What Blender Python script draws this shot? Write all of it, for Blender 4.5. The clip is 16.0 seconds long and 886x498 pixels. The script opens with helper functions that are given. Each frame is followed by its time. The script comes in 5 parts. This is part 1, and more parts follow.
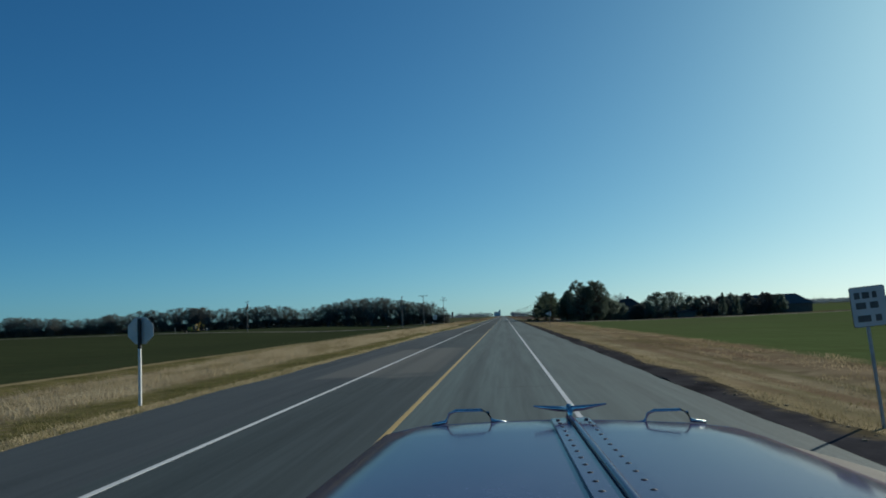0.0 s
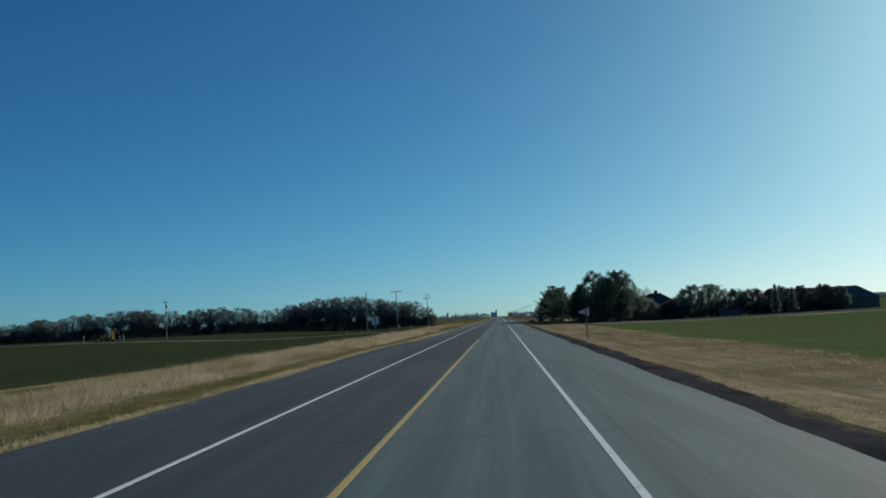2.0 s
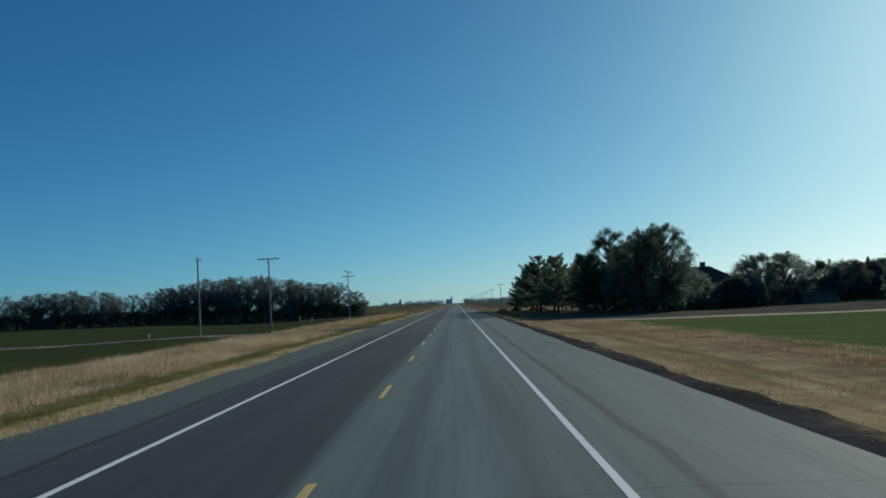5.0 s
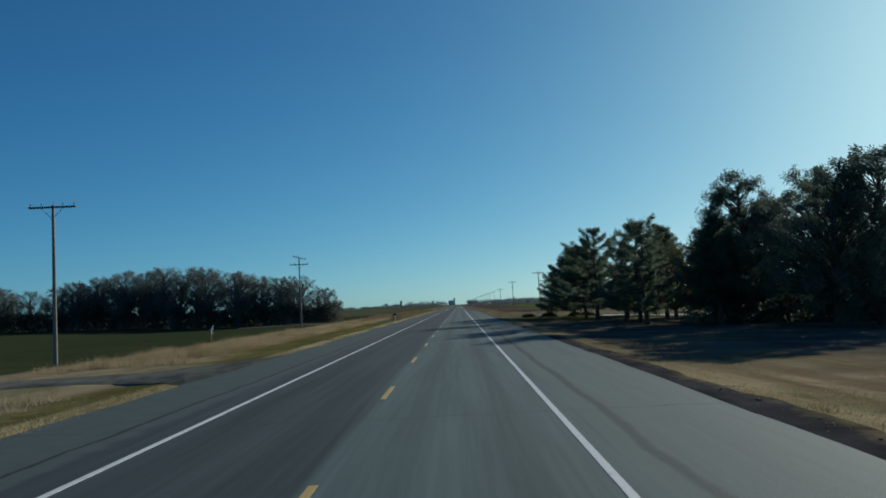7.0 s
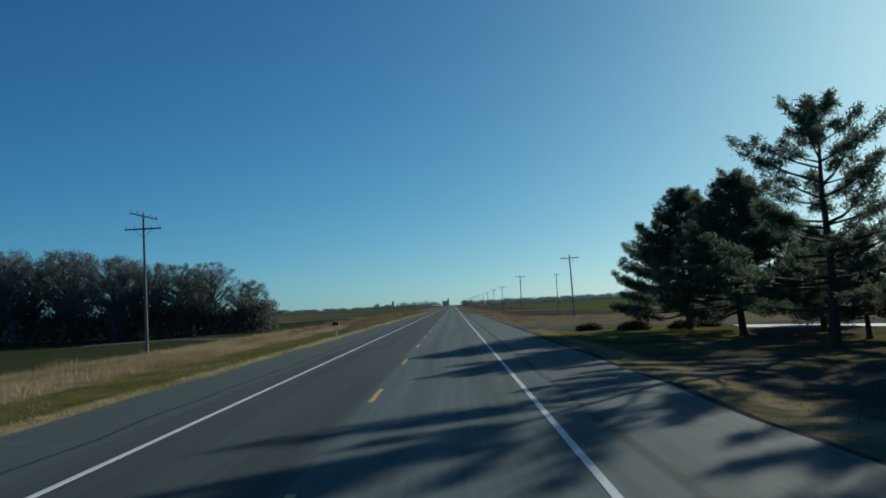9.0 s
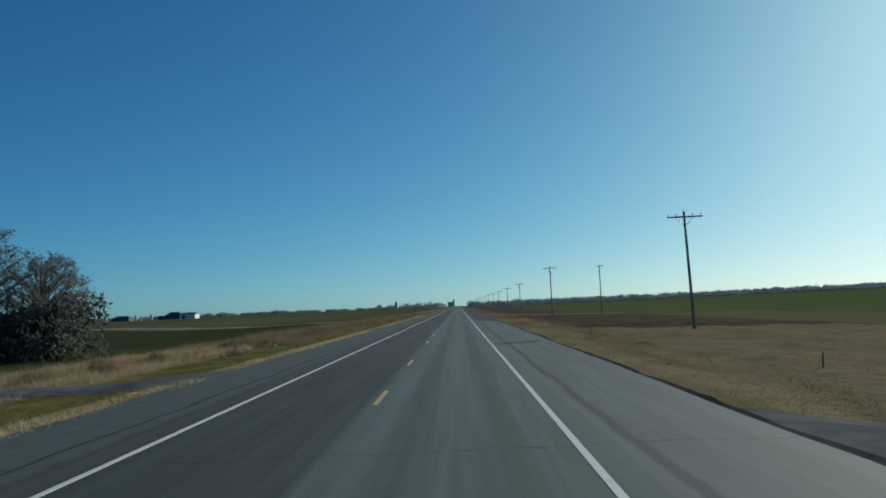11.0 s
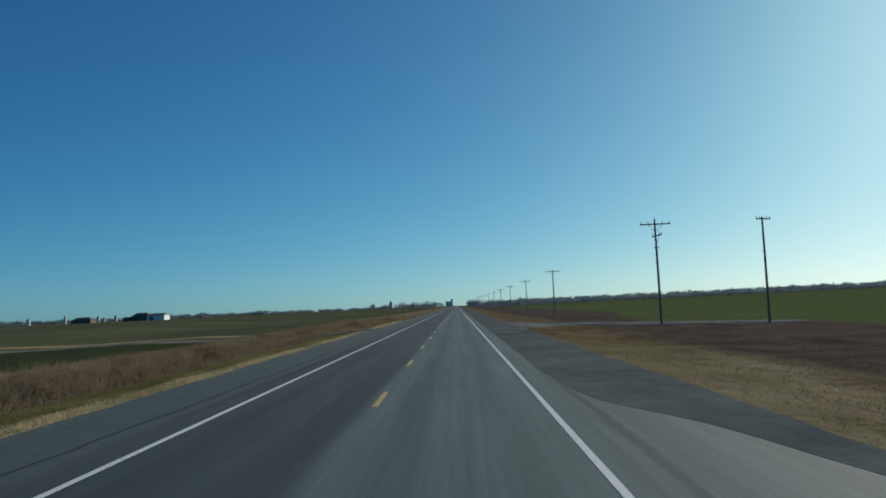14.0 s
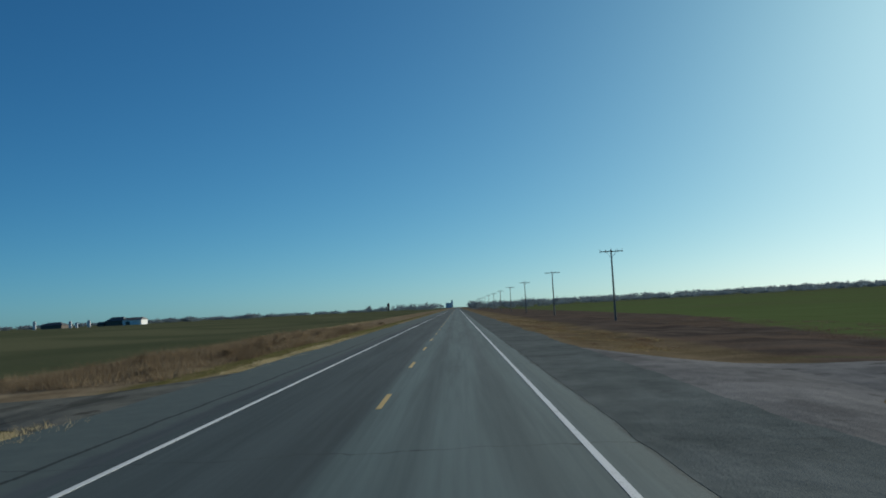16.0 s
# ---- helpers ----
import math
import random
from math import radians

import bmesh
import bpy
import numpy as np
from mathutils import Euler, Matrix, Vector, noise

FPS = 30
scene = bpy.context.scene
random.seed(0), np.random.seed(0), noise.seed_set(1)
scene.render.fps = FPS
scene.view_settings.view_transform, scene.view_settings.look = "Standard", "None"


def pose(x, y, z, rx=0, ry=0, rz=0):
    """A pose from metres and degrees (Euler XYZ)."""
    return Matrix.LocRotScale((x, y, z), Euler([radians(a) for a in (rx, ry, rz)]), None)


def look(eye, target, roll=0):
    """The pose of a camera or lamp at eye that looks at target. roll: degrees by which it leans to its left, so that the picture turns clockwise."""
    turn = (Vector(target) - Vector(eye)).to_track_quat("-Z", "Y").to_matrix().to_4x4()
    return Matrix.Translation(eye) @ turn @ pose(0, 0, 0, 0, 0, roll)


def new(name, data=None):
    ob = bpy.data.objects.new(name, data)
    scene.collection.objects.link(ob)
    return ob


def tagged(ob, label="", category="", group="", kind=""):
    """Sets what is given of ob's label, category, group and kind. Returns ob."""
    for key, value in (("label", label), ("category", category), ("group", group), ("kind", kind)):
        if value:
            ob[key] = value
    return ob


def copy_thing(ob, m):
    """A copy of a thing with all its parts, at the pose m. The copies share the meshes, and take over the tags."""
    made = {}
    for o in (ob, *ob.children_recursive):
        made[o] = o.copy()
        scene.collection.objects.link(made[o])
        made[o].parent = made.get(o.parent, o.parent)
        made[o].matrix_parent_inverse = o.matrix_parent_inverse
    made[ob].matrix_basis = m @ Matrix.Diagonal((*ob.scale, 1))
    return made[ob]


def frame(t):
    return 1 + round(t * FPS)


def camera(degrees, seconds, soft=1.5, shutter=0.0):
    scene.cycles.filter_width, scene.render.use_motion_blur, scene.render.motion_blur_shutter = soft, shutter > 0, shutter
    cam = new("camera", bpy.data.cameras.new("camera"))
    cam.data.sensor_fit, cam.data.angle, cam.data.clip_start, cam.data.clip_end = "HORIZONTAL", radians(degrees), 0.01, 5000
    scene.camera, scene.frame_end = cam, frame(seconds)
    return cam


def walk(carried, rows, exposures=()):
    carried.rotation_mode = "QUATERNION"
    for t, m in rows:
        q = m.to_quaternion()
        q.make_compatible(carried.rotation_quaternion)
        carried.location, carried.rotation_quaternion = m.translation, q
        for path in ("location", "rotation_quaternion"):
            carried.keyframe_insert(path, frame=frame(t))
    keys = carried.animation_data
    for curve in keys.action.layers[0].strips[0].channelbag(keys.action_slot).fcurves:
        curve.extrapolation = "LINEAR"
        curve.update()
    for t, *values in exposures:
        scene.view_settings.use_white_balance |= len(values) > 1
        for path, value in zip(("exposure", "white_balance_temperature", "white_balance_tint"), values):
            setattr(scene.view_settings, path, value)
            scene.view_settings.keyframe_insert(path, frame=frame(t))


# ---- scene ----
cam = camera(57.79, 16.0, soft=1.8)
PATH = [
    (0, pose(2.227, 0.00, 2.187, 94.91, 2.48, 4.34)),
    (0.5, pose(2.185, 15.20, 2.187, 94.99, 2.58, 4.23)),
    (1, pose(2.163, 30.39, 2.187, 94.99, 2.70, 4.20)),
    (1.5, pose(2.147, 45.58, 2.187, 95.00, 2.79, 4.11)),
    (2, pose(2.147, 60.76, 2.187, 94.98, 3.08, 4.11)),
    (2.5, pose(2.160, 75.94, 2.187, 94.89, 2.91, 4.07)),
    (3, pose(2.154, 91.11, 2.187, 94.94, 3.05, 4.03)),
    (3.5, pose(2.159, 106.28, 2.187, 94.94, 2.84, 4.03)),
    (4, pose(2.132, 121.45, 2.187, 94.90, 2.99, 4.13)),
    (4.5, pose(2.122, 136.62, 2.187, 94.86, 3.26, 4.31)),
    (4.6, pose(2.081, 139.66, 2.187, 94.60, 3.24, 3.55)),
    (4.7, pose(2.041, 142.70, 2.187, 94.25, 3.21, 2.30)),
    (4.8, pose(2.001, 145.74, 2.187, 94.00, 3.19, 1.35)),
    (5, pose(1.920, 151.82, 2.187, 93.88, 3.14, 0.93)),
    (5.2, pose(1.918, 157.90, 2.187, 93.84, 2.91, 1.04)),
    (7.3, pose(1.908, 222.04, 2.187, 94.03, 2.85, 1.13)),
    (7.5, pose(1.893, 228.17, 2.187, 94.05, 2.88, 1.05)),
    (8, pose(1.914, 243.51, 2.187, 93.94, 2.88, 0.96)),
    (8.5, pose(1.963, 258.86, 2.187, 93.92, 3.06, 0.79)),
    (9, pose(2.028, 274.21, 2.187, 94.00, 2.96, 0.71)),
    (9.5, pose(2.068, 289.55, 2.187, 93.90, 2.95, 0.80)),
    (9.7, pose(2.018, 295.68, 2.187, 94.08, 2.91, 0.68)),
    (12, pose(1.973, 366.13, 2.187, 94.10, 2.44, 1.37)),
    (12.5, pose(1.937, 381.43, 2.187, 94.17, 2.57, 1.17)),
    (13, pose(1.921, 396.72, 2.187, 94.15, 2.75, 1.05)),
    (13.5, pose(1.915, 412.00, 2.187, 93.98, 2.79, 1.02)),
    (14, pose(1.930, 427.28, 2.187, 94.06, 2.72, 0.98)),
    (14.5, pose(1.928, 442.55, 2.187, 94.08, 2.94, 1.01)),
    (15, pose(1.897, 457.82, 2.187, 94.15, 3.04, 1.07)),
    (15.5, pose(1.871, 473.07, 2.187, 94.16, 3.06, 1.02)),
    (16, pose(1.856, 488.32, 2.187, 94.17, 3.09, 1.00)),
]
walk(cam, PATH)

# ---- sky, sun, exposure ----
SUN_AZ, SUN_EL = radians(37), radians(18)      # right of the road's direction, above the horizon
sun_way = Vector((math.sin(SUN_AZ) * math.cos(SUN_EL), math.cos(SUN_AZ) * math.cos(SUN_EL), math.sin(SUN_EL)))
world = bpy.data.worlds.new("sky")
scene.world = world
world.use_nodes = True
wn = world.node_tree.nodes
sky = wn.new("ShaderNodeTexSky")
sky.sky_type, sky.sun_disc = "NISHITA", False
sky.sun_elevation, sky.sun_rotation = SUN_EL, SUN_AZ
sky.air_density, sky.dust_density, sky.ozone_density = 0.532, 0.58, 3.53
sky.altitude = 0
wl = world.node_tree.links
deep = wn.new("ShaderNodeHueSaturation")      # dry winter air
deep.inputs["Saturation"].default_value = 1.14
clear = wn.new("ShaderNodeMix")
clear.data_type, clear.blend_type = "RGBA", "MULTIPLY"
clear.inputs[0].default_value, clear.inputs[7].default_value = 1.0, (0.486, 1.0, 1.09, 1)
haze = wn.new("ShaderNodeVectorMath")         # thin haze evens out the glow towards the sun: c / (1 + 0.0736 c)
haze.operation, haze.inputs[1].default_value, haze.inputs[2].default_value = "MULTIPLY_ADD", (0.0736, 0.0736, 0.0736), (1, 1, 1)
even = wn.new("ShaderNodeVectorMath")
even.operation = "DIVIDE"
wl.new(sky.outputs[0], deep.inputs["Color"])
wl.new(deep.outputs[0], clear.inputs[6])
wl.new(clear.outputs[2], haze.inputs[0])
wl.new(clear.outputs[2], even.inputs[0])
wl.new(haze.outputs[0], even.inputs[1])
wl.new(even.outputs[0], wn["Background"].inputs[0])
wn["Background"].inputs[1].default_value = 0.0983
sun = new("sun", bpy.data.lights.new("sun", "SUN"))
sun.data.energy, sun.data.angle, sun.data.color = 4.15, radians(0.6), (1.0, 0.985, 0.865)
sun.matrix_world = look((0, 0, 60), Vector((0, 0, 60)) - sun_way)
scene.view_settings.exposure = 0.1


# ---- materials ----
class Nodes:
    """Short forms for building a procedural material."""

    def __init__(self, name, rough=0.8, metal=0.0, spec=0.3):
        self.mat = bpy.data.materials.new(name)
        self.mat.use_nodes = True
        self.t = self.mat.node_tree
        self.b = self.t.nodes["Principled BSDF"]
        self.b.inputs["Roughness"].default_value = rough
        self.b.inputs["Metallic"].default_value = metal
        self.b.inputs["Specular IOR Level"].default_value = spec
        self.pos = self.t.nodes.new("ShaderNodeNewGeometry").outputs["Position"]
        self.obj = self.t.nodes.new("ShaderNodeTexCoord").outputs["Object"]

    def put(self, socket, value):
        if isinstance(value, bpy.types.NodeSocket):
            self.t.links.new(value, socket)
        elif isinstance(value, tuple) and len(value) == 3 and socket.type == "RGBA":
            socket.default_value = (*value, 1)
        else:
            socket.default_value = value

    def math(self, op, a, b=0.0, clamp=False):
        n = self.t.nodes.new("ShaderNodeMath")
        n.operation, n.use_clamp = op, clamp
        self.put(n.inputs[0], a)
        self.put(n.inputs[1], b)
        return n.outputs[0]

    def noise(self, scale, detail=3.0, stretch=(1, 1, 1), where=None, rough=0.55):
        m = self.t.nodes.new("ShaderNodeMapping")
        m.inputs["Scale"].default_value = stretch
        self.t.links.new(where or self.pos, m.inputs[0])
        n = self.t.nodes.new("ShaderNodeTexNoise")
        n.inputs["Scale"].default_value, n.inputs["Detail"].default_value, n.inputs["Roughness"].default_value = scale, detail, rough
        self.t.links.new(m.outputs[0], n.inputs["Vector"])
        return n.outputs["Fac"]

    def axis(self, k, where=None):
        n = self.t.nodes.new("ShaderNodeSeparateXYZ")
        self.t.links.new(where or self.pos, n.inputs[0])
        return n.outputs[k]

    def step(self, v, lo, hi):
        n = self.t.nodes.new("ShaderNodeMapRange")
        n.interpolation_type = "SMOOTHSTEP"
        self.put(n.inputs[0], v)
        n.inputs[1].default_value, n.inputs[2].default_value = lo, hi
        return n.outputs[0]

    def band(self, v, lo, hi, soft):
        return self.math("MULTIPLY", self.step(v, lo - soft, lo + soft), self.step(v, hi + soft, hi - soft))

    def mix(self, f, a, b):
        n = self.t.nodes.new("ShaderNodeMix")
        n.data_type = "RGBA"
        self.put(n.inputs[0], f)
        self.put(n.inputs[6], a)
        self.put(n.inputs[7], b)
        return n.outputs[2]

    def island(self):
        return self.t.nodes.new("ShaderNodeNewGeometry").outputs["Random Per Island"]

    def each(self):
        return self.t.nodes.new("ShaderNodeObjectInfo").outputs["Random"]

    def bump(self, height, strength=0.3, distance=0.02):
        n = self.t.nodes.new("ShaderNodeBump")
        n.inputs["Strength"].default_value, n.inputs["Distance"].default_value = strength, distance
        self.put(n.inputs["Height"], height)
        self.t.links.new(n.outputs[0], self.b.inputs["Normal"])

    def colour(self, c):
        self.put(self.b.inputs["Base Color"], c)
        return self.mat


def plain(name, a, b, scale=4.0, rough=0.7, metal=0.0, stretch=(1, 1, 1), bump=0.15, spec=0.3):
    """Two tones broken up by coarse and fine noise, with a little relief."""
    n = Nodes(name, rough, metal, spec)
    coarse, fine = n.noise(scale, 4, stretch, n.obj), n.noise(scale * 9, 2, stretch, n.obj)
    f = n.math("ADD", n.math("MULTIPLY", n.step(coarse, 0.3, 0.7), 0.65), n.math("MULTIPLY", fine, 0.35))
    if bump:
        n.bump(fine, bump, 0.01)
    return n.colour(n.mix(f, a, b))


def blades(name, tones, rough=0.75, thin=0.0, patches=None):
    """Grass, needles and leaves: every blade takes its own tone; patches: a second growth that mixes in along the verge."""
    n = Nodes(name, rough, 0.0, 0.08)
    r = n.island()
    patch = n.noise(0.12, 3)
    f = n.math("ADD", n.math("MULTIPLY", r, 0.6), n.math("MULTIPLY", n.step(patch, 0.3, 0.7), 0.4))
    c = n.mix(n.step(f, 0.0, 0.5), tones[0], tones[1])
    c = n.mix(n.step(f, 0.5, 1.0), c, tones[2])
    if patches:
        where = n.step(n.noise(0.30, 4, (1.3, 0.28, 1)), 0.46, 0.60)
        c = n.mix(n.math("MULTIPLY", where, n.math("ADD", n.math("MULTIPLY", r, 0.5), 0.45)), c, patches)
    n.colour(c)
    if thin:
        tr = n.t.nodes.new("ShaderNodeBsdfTranslucent")
        n.put(tr.inputs[0], c)
        ms = n.t.nodes.new("ShaderNodeMixShader")
        ms.inputs[0].default_value = thin
        n.t.links.new(n.b.outputs[0], ms.inputs[1])
        n.t.links.new(tr.outputs[0], ms.inputs[2])
        n.t.links.new(ms.outputs[0], n.t.nodes["Material Output"].inputs[0])
    return n.mat


def ground_material():
    n = Nodes("ground", 1.0, 0.0, 0.0)
    x, y = n.axis(0), n.axis(1)
    wob = n.math("SUBTRACT", n.noise(0.09, 4), 0.5)
    wobf = n.math("SUBTRACT", n.noise(0.6, 3), 0.5)
    xw = n.math("ADD", x, n.math("ADD", n.math("MULTIPLY", wob, 5.0), n.math("MULTIPLY", wobf, 1.2)))
    xf = n.math("ADD", x, n.math("MULTIPLY", wobf, 0.8))
    yw = n.math("ADD", y, n.math("MULTIPLY", wob, 8.0))
    rows = n.noise(0.5, 3, (3.0, 0.05, 1))
    grain = n.noise(2.2, 4)
    big = n.step(n.noise(0.02, 3), 0.35, 0.65)
    mid = n.step(n.noise(0.25, 4), 0.3, 0.7)
    # fields
    wheat_l = n.mix(rows, (0.029, 0.038, 0.019), (0.050, 0.063, 0.031))
    wheat_r = n.mix(rows, (0.078, 0.108, 0.040), (0.116, 0.152, 0.064))
    dull = n.mix(big, (0.070, 0.080, 0.045), (0.105, 0.108, 0.062))
    tan = n.mix(mid, (0.225, 0.180, 0.110), (0.375, 0.310, 0.195))
    olive = n.step(n.noise(0.16, 4, (1.5, 0.5, 1)), 0.48, 0.64)
    tan = n.mix(n.math("MULTIPLY", olive, 0.6), tan, (0.135, 0.125, 0.060))
    rust = n.mix(mid, (0.148, 0.110, 0.072), (0.265, 0.205, 0.132))
    straw = n.mix(grain, (0.24, 0.185, 0.10), (0.40, 0.315, 0.18))
    plough = n.mix(mid, (0.060, 0.049, 0.043), (0.116, 0.093, 0.077))
    plough = n.mix(n.math("MULTIPLY", n.step(n.noise(0.09, 4, (0.35, 1.4, 1)), 0.46, 0.64), 0.7), plough, (0.128, 0.091, 0.067))
    lawn = n.mix(mid, (0.075, 0.078, 0.022), (0.16, 0.135, 0.05))
    dirt = n.mix(grain, (0.22, 0.19, 0.15), (0.38, 0.33, 0.26))
    wheat_r = n.mix(n.math("MULTIPLY", n.step(n.noise(0.012, 4, (1.0, 0.5, 1)), 0.45, 0.62), 0.55), wheat_r, (0.105, 0.105, 0.060))
    streaks = n.step(n.noise(0.16, 4, (0.25, 1.6, 1)), 0.38, 0.66)
    wheat_r = n.mix(n.math("MULTIPLY", streaks, 0.5), wheat_r, (0.075, 0.098, 0.034))
    wheat_l = n.mix(n.math("MULTIPLY", streaks, 0.4), wheat_l, (0.052, 0.064, 0.030))
    c = n.mix(n.step(xw, -2, 2), wheat_l, wheat_r)
    # beyond the wood on the one side and beyond the farm on the other the fields are duller
    c = n.mix(n.math("MULTIPLY", n.step(yw, 395, 410), n.step(xw, 4, 0)), c, dull)
    c = n.mix(n.math("MULTIPLY", n.math("MULTIPLY", n.step(xw, -20, -24), n.step(yw, 400, 410)), n.step(yw, 520, 505)), c, wheat_l)
    # fades the farthest fields to the dull tone, painting distance haze
    c = n.mix(n.math("MULTIPLY", n.step(yw, 900, 1400), 0.6), c, dull)
    # farmyard lawn and its dry rim
    litter = n.mix(mid, (0.070, 0.064, 0.056), (0.130, 0.118, 0.100))
    yard = n.math("MULTIPLY", n.math("MULTIPLY", n.step(xw, 6, 9), n.step(xw, 150, 135)), n.math("MULTIPLY", n.step(yw, 238, 244), n.step(yw, 356, 350)))
    c = n.mix(yard, c, n.mix(n.math("MULTIPLY", n.step(n.noise(0.13, 3), 0.42, 0.58), n.math("ADD", n.math("MULTIPLY", n.step(yw, 285, 325), 0.8), 0.2)), litter, lawn))
    # green strip by the drive, painted brighter where the sun reaches the lawn
    sunlit_sward = n.math("MULTIPLY", n.band(xw, 7, 19, 1.5), n.math("MULTIPLY", n.step(yw, 316, 326), n.step(y, 343.5, 342)))
    c = n.mix(n.math("MULTIPLY", sunlit_sward, 0.85), c, n.mix(n.step(n.noise(0.4, 4), 0.35, 0.65), (0.098, 0.102, 0.030), (0.205, 0.180, 0.068)))
    rim = n.math("MULTIPLY", n.math("MULTIPLY", n.step(xw, 12, 18), n.step(xw, 150, 135)), n.math("MULTIPLY", n.step(yw, 233, 235), n.step(yw, 241, 238.5)))
    c = n.mix(rim, c, n.mix(grain, (0.34, 0.30, 0.22), (0.50, 0.45, 0.35)))
    # ploughed field beside the road past the farm, its near end uneven, and a narrowing rest of it past the entrance
    xp = n.math("ADD", x, n.math("MULTIPLY", wobf, 1.6))
    turn = n.math("ADD", y, n.math("ADD", n.math("MULTIPLY", wob, 10.0), n.math("MULTIPLY", wobf, 3.0)))
    near = n.math("MULTIPLY", n.band(xp, 12.4, 40, 1.2), n.math("MULTIPLY", n.step(turn, 404, 408), n.step(y, 519, 517)))
    out = n.math("ADD", x, n.math("MULTIPLY", n.step(y, 640, 518), 16.0))
    rest = n.math("MULTIPLY", n.math("MULTIPLY", n.step(xp, 10.2, 12.0), n.step(out, 41, 39)), n.step(y, 517, 519))
    field = n.math("MAXIMUM", near, rest)
    c = n.mix(field, c, plough)
    # dry grass past the farm drive
    c = n.mix(n.math("MULTIPLY", n.band(xw, 8, 60, 2.0), n.math("MULTIPLY", n.step(yw, 349, 355), n.step(turn, 408, 404))), c, n.mix(mid, tan, rust))
    # verges
    c = n.mix(n.math("MULTIPLY", n.band(xw, 7, 17.5, 1.5), n.step(yw, 250, 236)), c, rust)
    c = n.mix(n.math("MULTIPLY", n.band(xf, 7, 13.0, 1.5), n.math("SUBTRACT", 1.0, yard)), c, tan)
    c = n.mix(n.math("MULTIPLY", n.band(xf, 8.6, 13.5, 1.0), n.math("MULTIPLY", n.step(yw, 368, 380), n.math("MULTIPLY", n.step(n.noise(0.22, 4, (1.4, 0.3, 1)), 0.46, 0.60), 0.75))), c, lawn)
    c = n.mix(n.math("MULTIPLY", n.band(xf, 7, 14.0, 1.2), n.math("MULTIPLY", n.step(yw, 455, 490), 0.8)), c, n.mix(mid, (0.100, 0.076, 0.050), (0.165, 0.120, 0.076)))
    wide = n.math("ADD", xf, n.math("MULTIPLY", n.step(y, 100, 150), 2.2))
    wide = n.math("ADD", wide, n.math("MULTIPLY", n.step(y, 135, 100), 3.8))
    c = n.mix(n.band(wide, -20.6, -6, 0.8), c, rust)
    c = n.mix(n.math("MULTIPLY", n.band(xf, -19.6, -12, 1.5), n.step(y, 430, 395)), c, tan)
    c = n.mix(n.math("MULTIPLY", n.band(wide, -20.5, -16.5, 0.8), n.math("MULTIPLY", n.step(y, 130, 105), n.step(grain, 0.2, 0.6))), c, lawn)
    c = n.mix(n.math("MULTIPLY", n.band(wide, -20.9, -20.1, 0.25), n.math("MULTIPLY", n.step(y, 240, 225), 0.75)), c, straw)
    c = n.mix(n.math("MULTIPLY", n.band(n.math("ADD", xf, n.math("MULTIPLY", n.step(y, 150, 135), 1.1)), -11.5, -6, 0.9), n.step(grain, 0.15, 0.6)), c, lawn)
    c = n.mix(n.math("MULTIPLY", n.band(xf, -13.6, -6, 0.9), n.math("MULTIPLY", n.band(y, 262, 400, 8.0), n.step(grain, 0.1, 0.5))), c, lawn)
    rim = n.math("ADD", xf, n.math("ADD", n.math("MULTIPLY", n.step(y, 175, 145), 0.5), n.math("MULTIPLY", n.band(y, 104, 140, 9.0), 0.65)))
    c = n.mix(n.math("MULTIPLY", n.band(rim, -8.9, -6.3, 0.35), 0.8), c, straw)
    c = n.mix(n.math("MULTIPLY", n.band(xf, 8.1, 9.3, 0.3), n.math("MULTIPLY", n.step(y, 420, 395), 0.6)), c, straw)
    long = n.step(n.noise(0.5, 4, (1.5, 0.05, 1)), 0.44, 0.60)
    side = n.math("MULTIPLY", n.band(xw, 9.3, 18, 1.0), n.step(yw, 250, 236))
    c = n.mix(n.math("MULTIPLY", n.math("MULTIPLY", long, side), 0.75), c, (0.185, 0.124, 0.080))
    long = n.step(n.noise(0.37, 4, (1.8, 0.06, 1), rough=0.6), 0.52, 0.66)
    c = n.mix(n.math("MULTIPLY", n.math("MULTIPLY", long, side), 0.6), c, (0.130, 0.118, 0.050))
    c = n.mix(n.math("MULTIPLY", n.band(x, 6.5, 60, 0.5), n.math("MULTIPLY", n.math("MULTIPLY", n.band(yw, 352, 500, 4.0), 0.6), n.math("SUBTRACT", 1.0, field))), c, (0.165, 0.132, 0.085))
    side = n.math("MULTIPLY", n.band(xw, 8.4, 13.4, 1.0), n.math("MULTIPLY", n.step(yw, 352, 362), n.step(yw, 505, 495)))
    c = n.mix(n.math("MULTIPLY", n.math("MULTIPLY", long, side), 0.75), c, (0.105, 0.078, 0.050))
    c = n.mix(n.math("MULTIPLY", n.math("MULTIPLY", n.step(n.noise(0.30, 4, (1.4, 0.14, 1)), 0.50, 0.64), side), 0.6), c, (0.20, 0.118, 0.075))
    # farm track in the field
    c = n.mix(n.math("MULTIPLY", n.step(xw, -22, -26), n.band(yw, 524, 530, 1.0)), c, straw)
    # worn and dark patches
    c = n.mix(n.math("MULTIPLY", n.step(n.noise(0.9, 5), 0.58, 0.72), 0.45), c, (0.07, 0.05, 0.03))
    n.bump(grain, 0.7, 0.12)
    return n.colour(c)


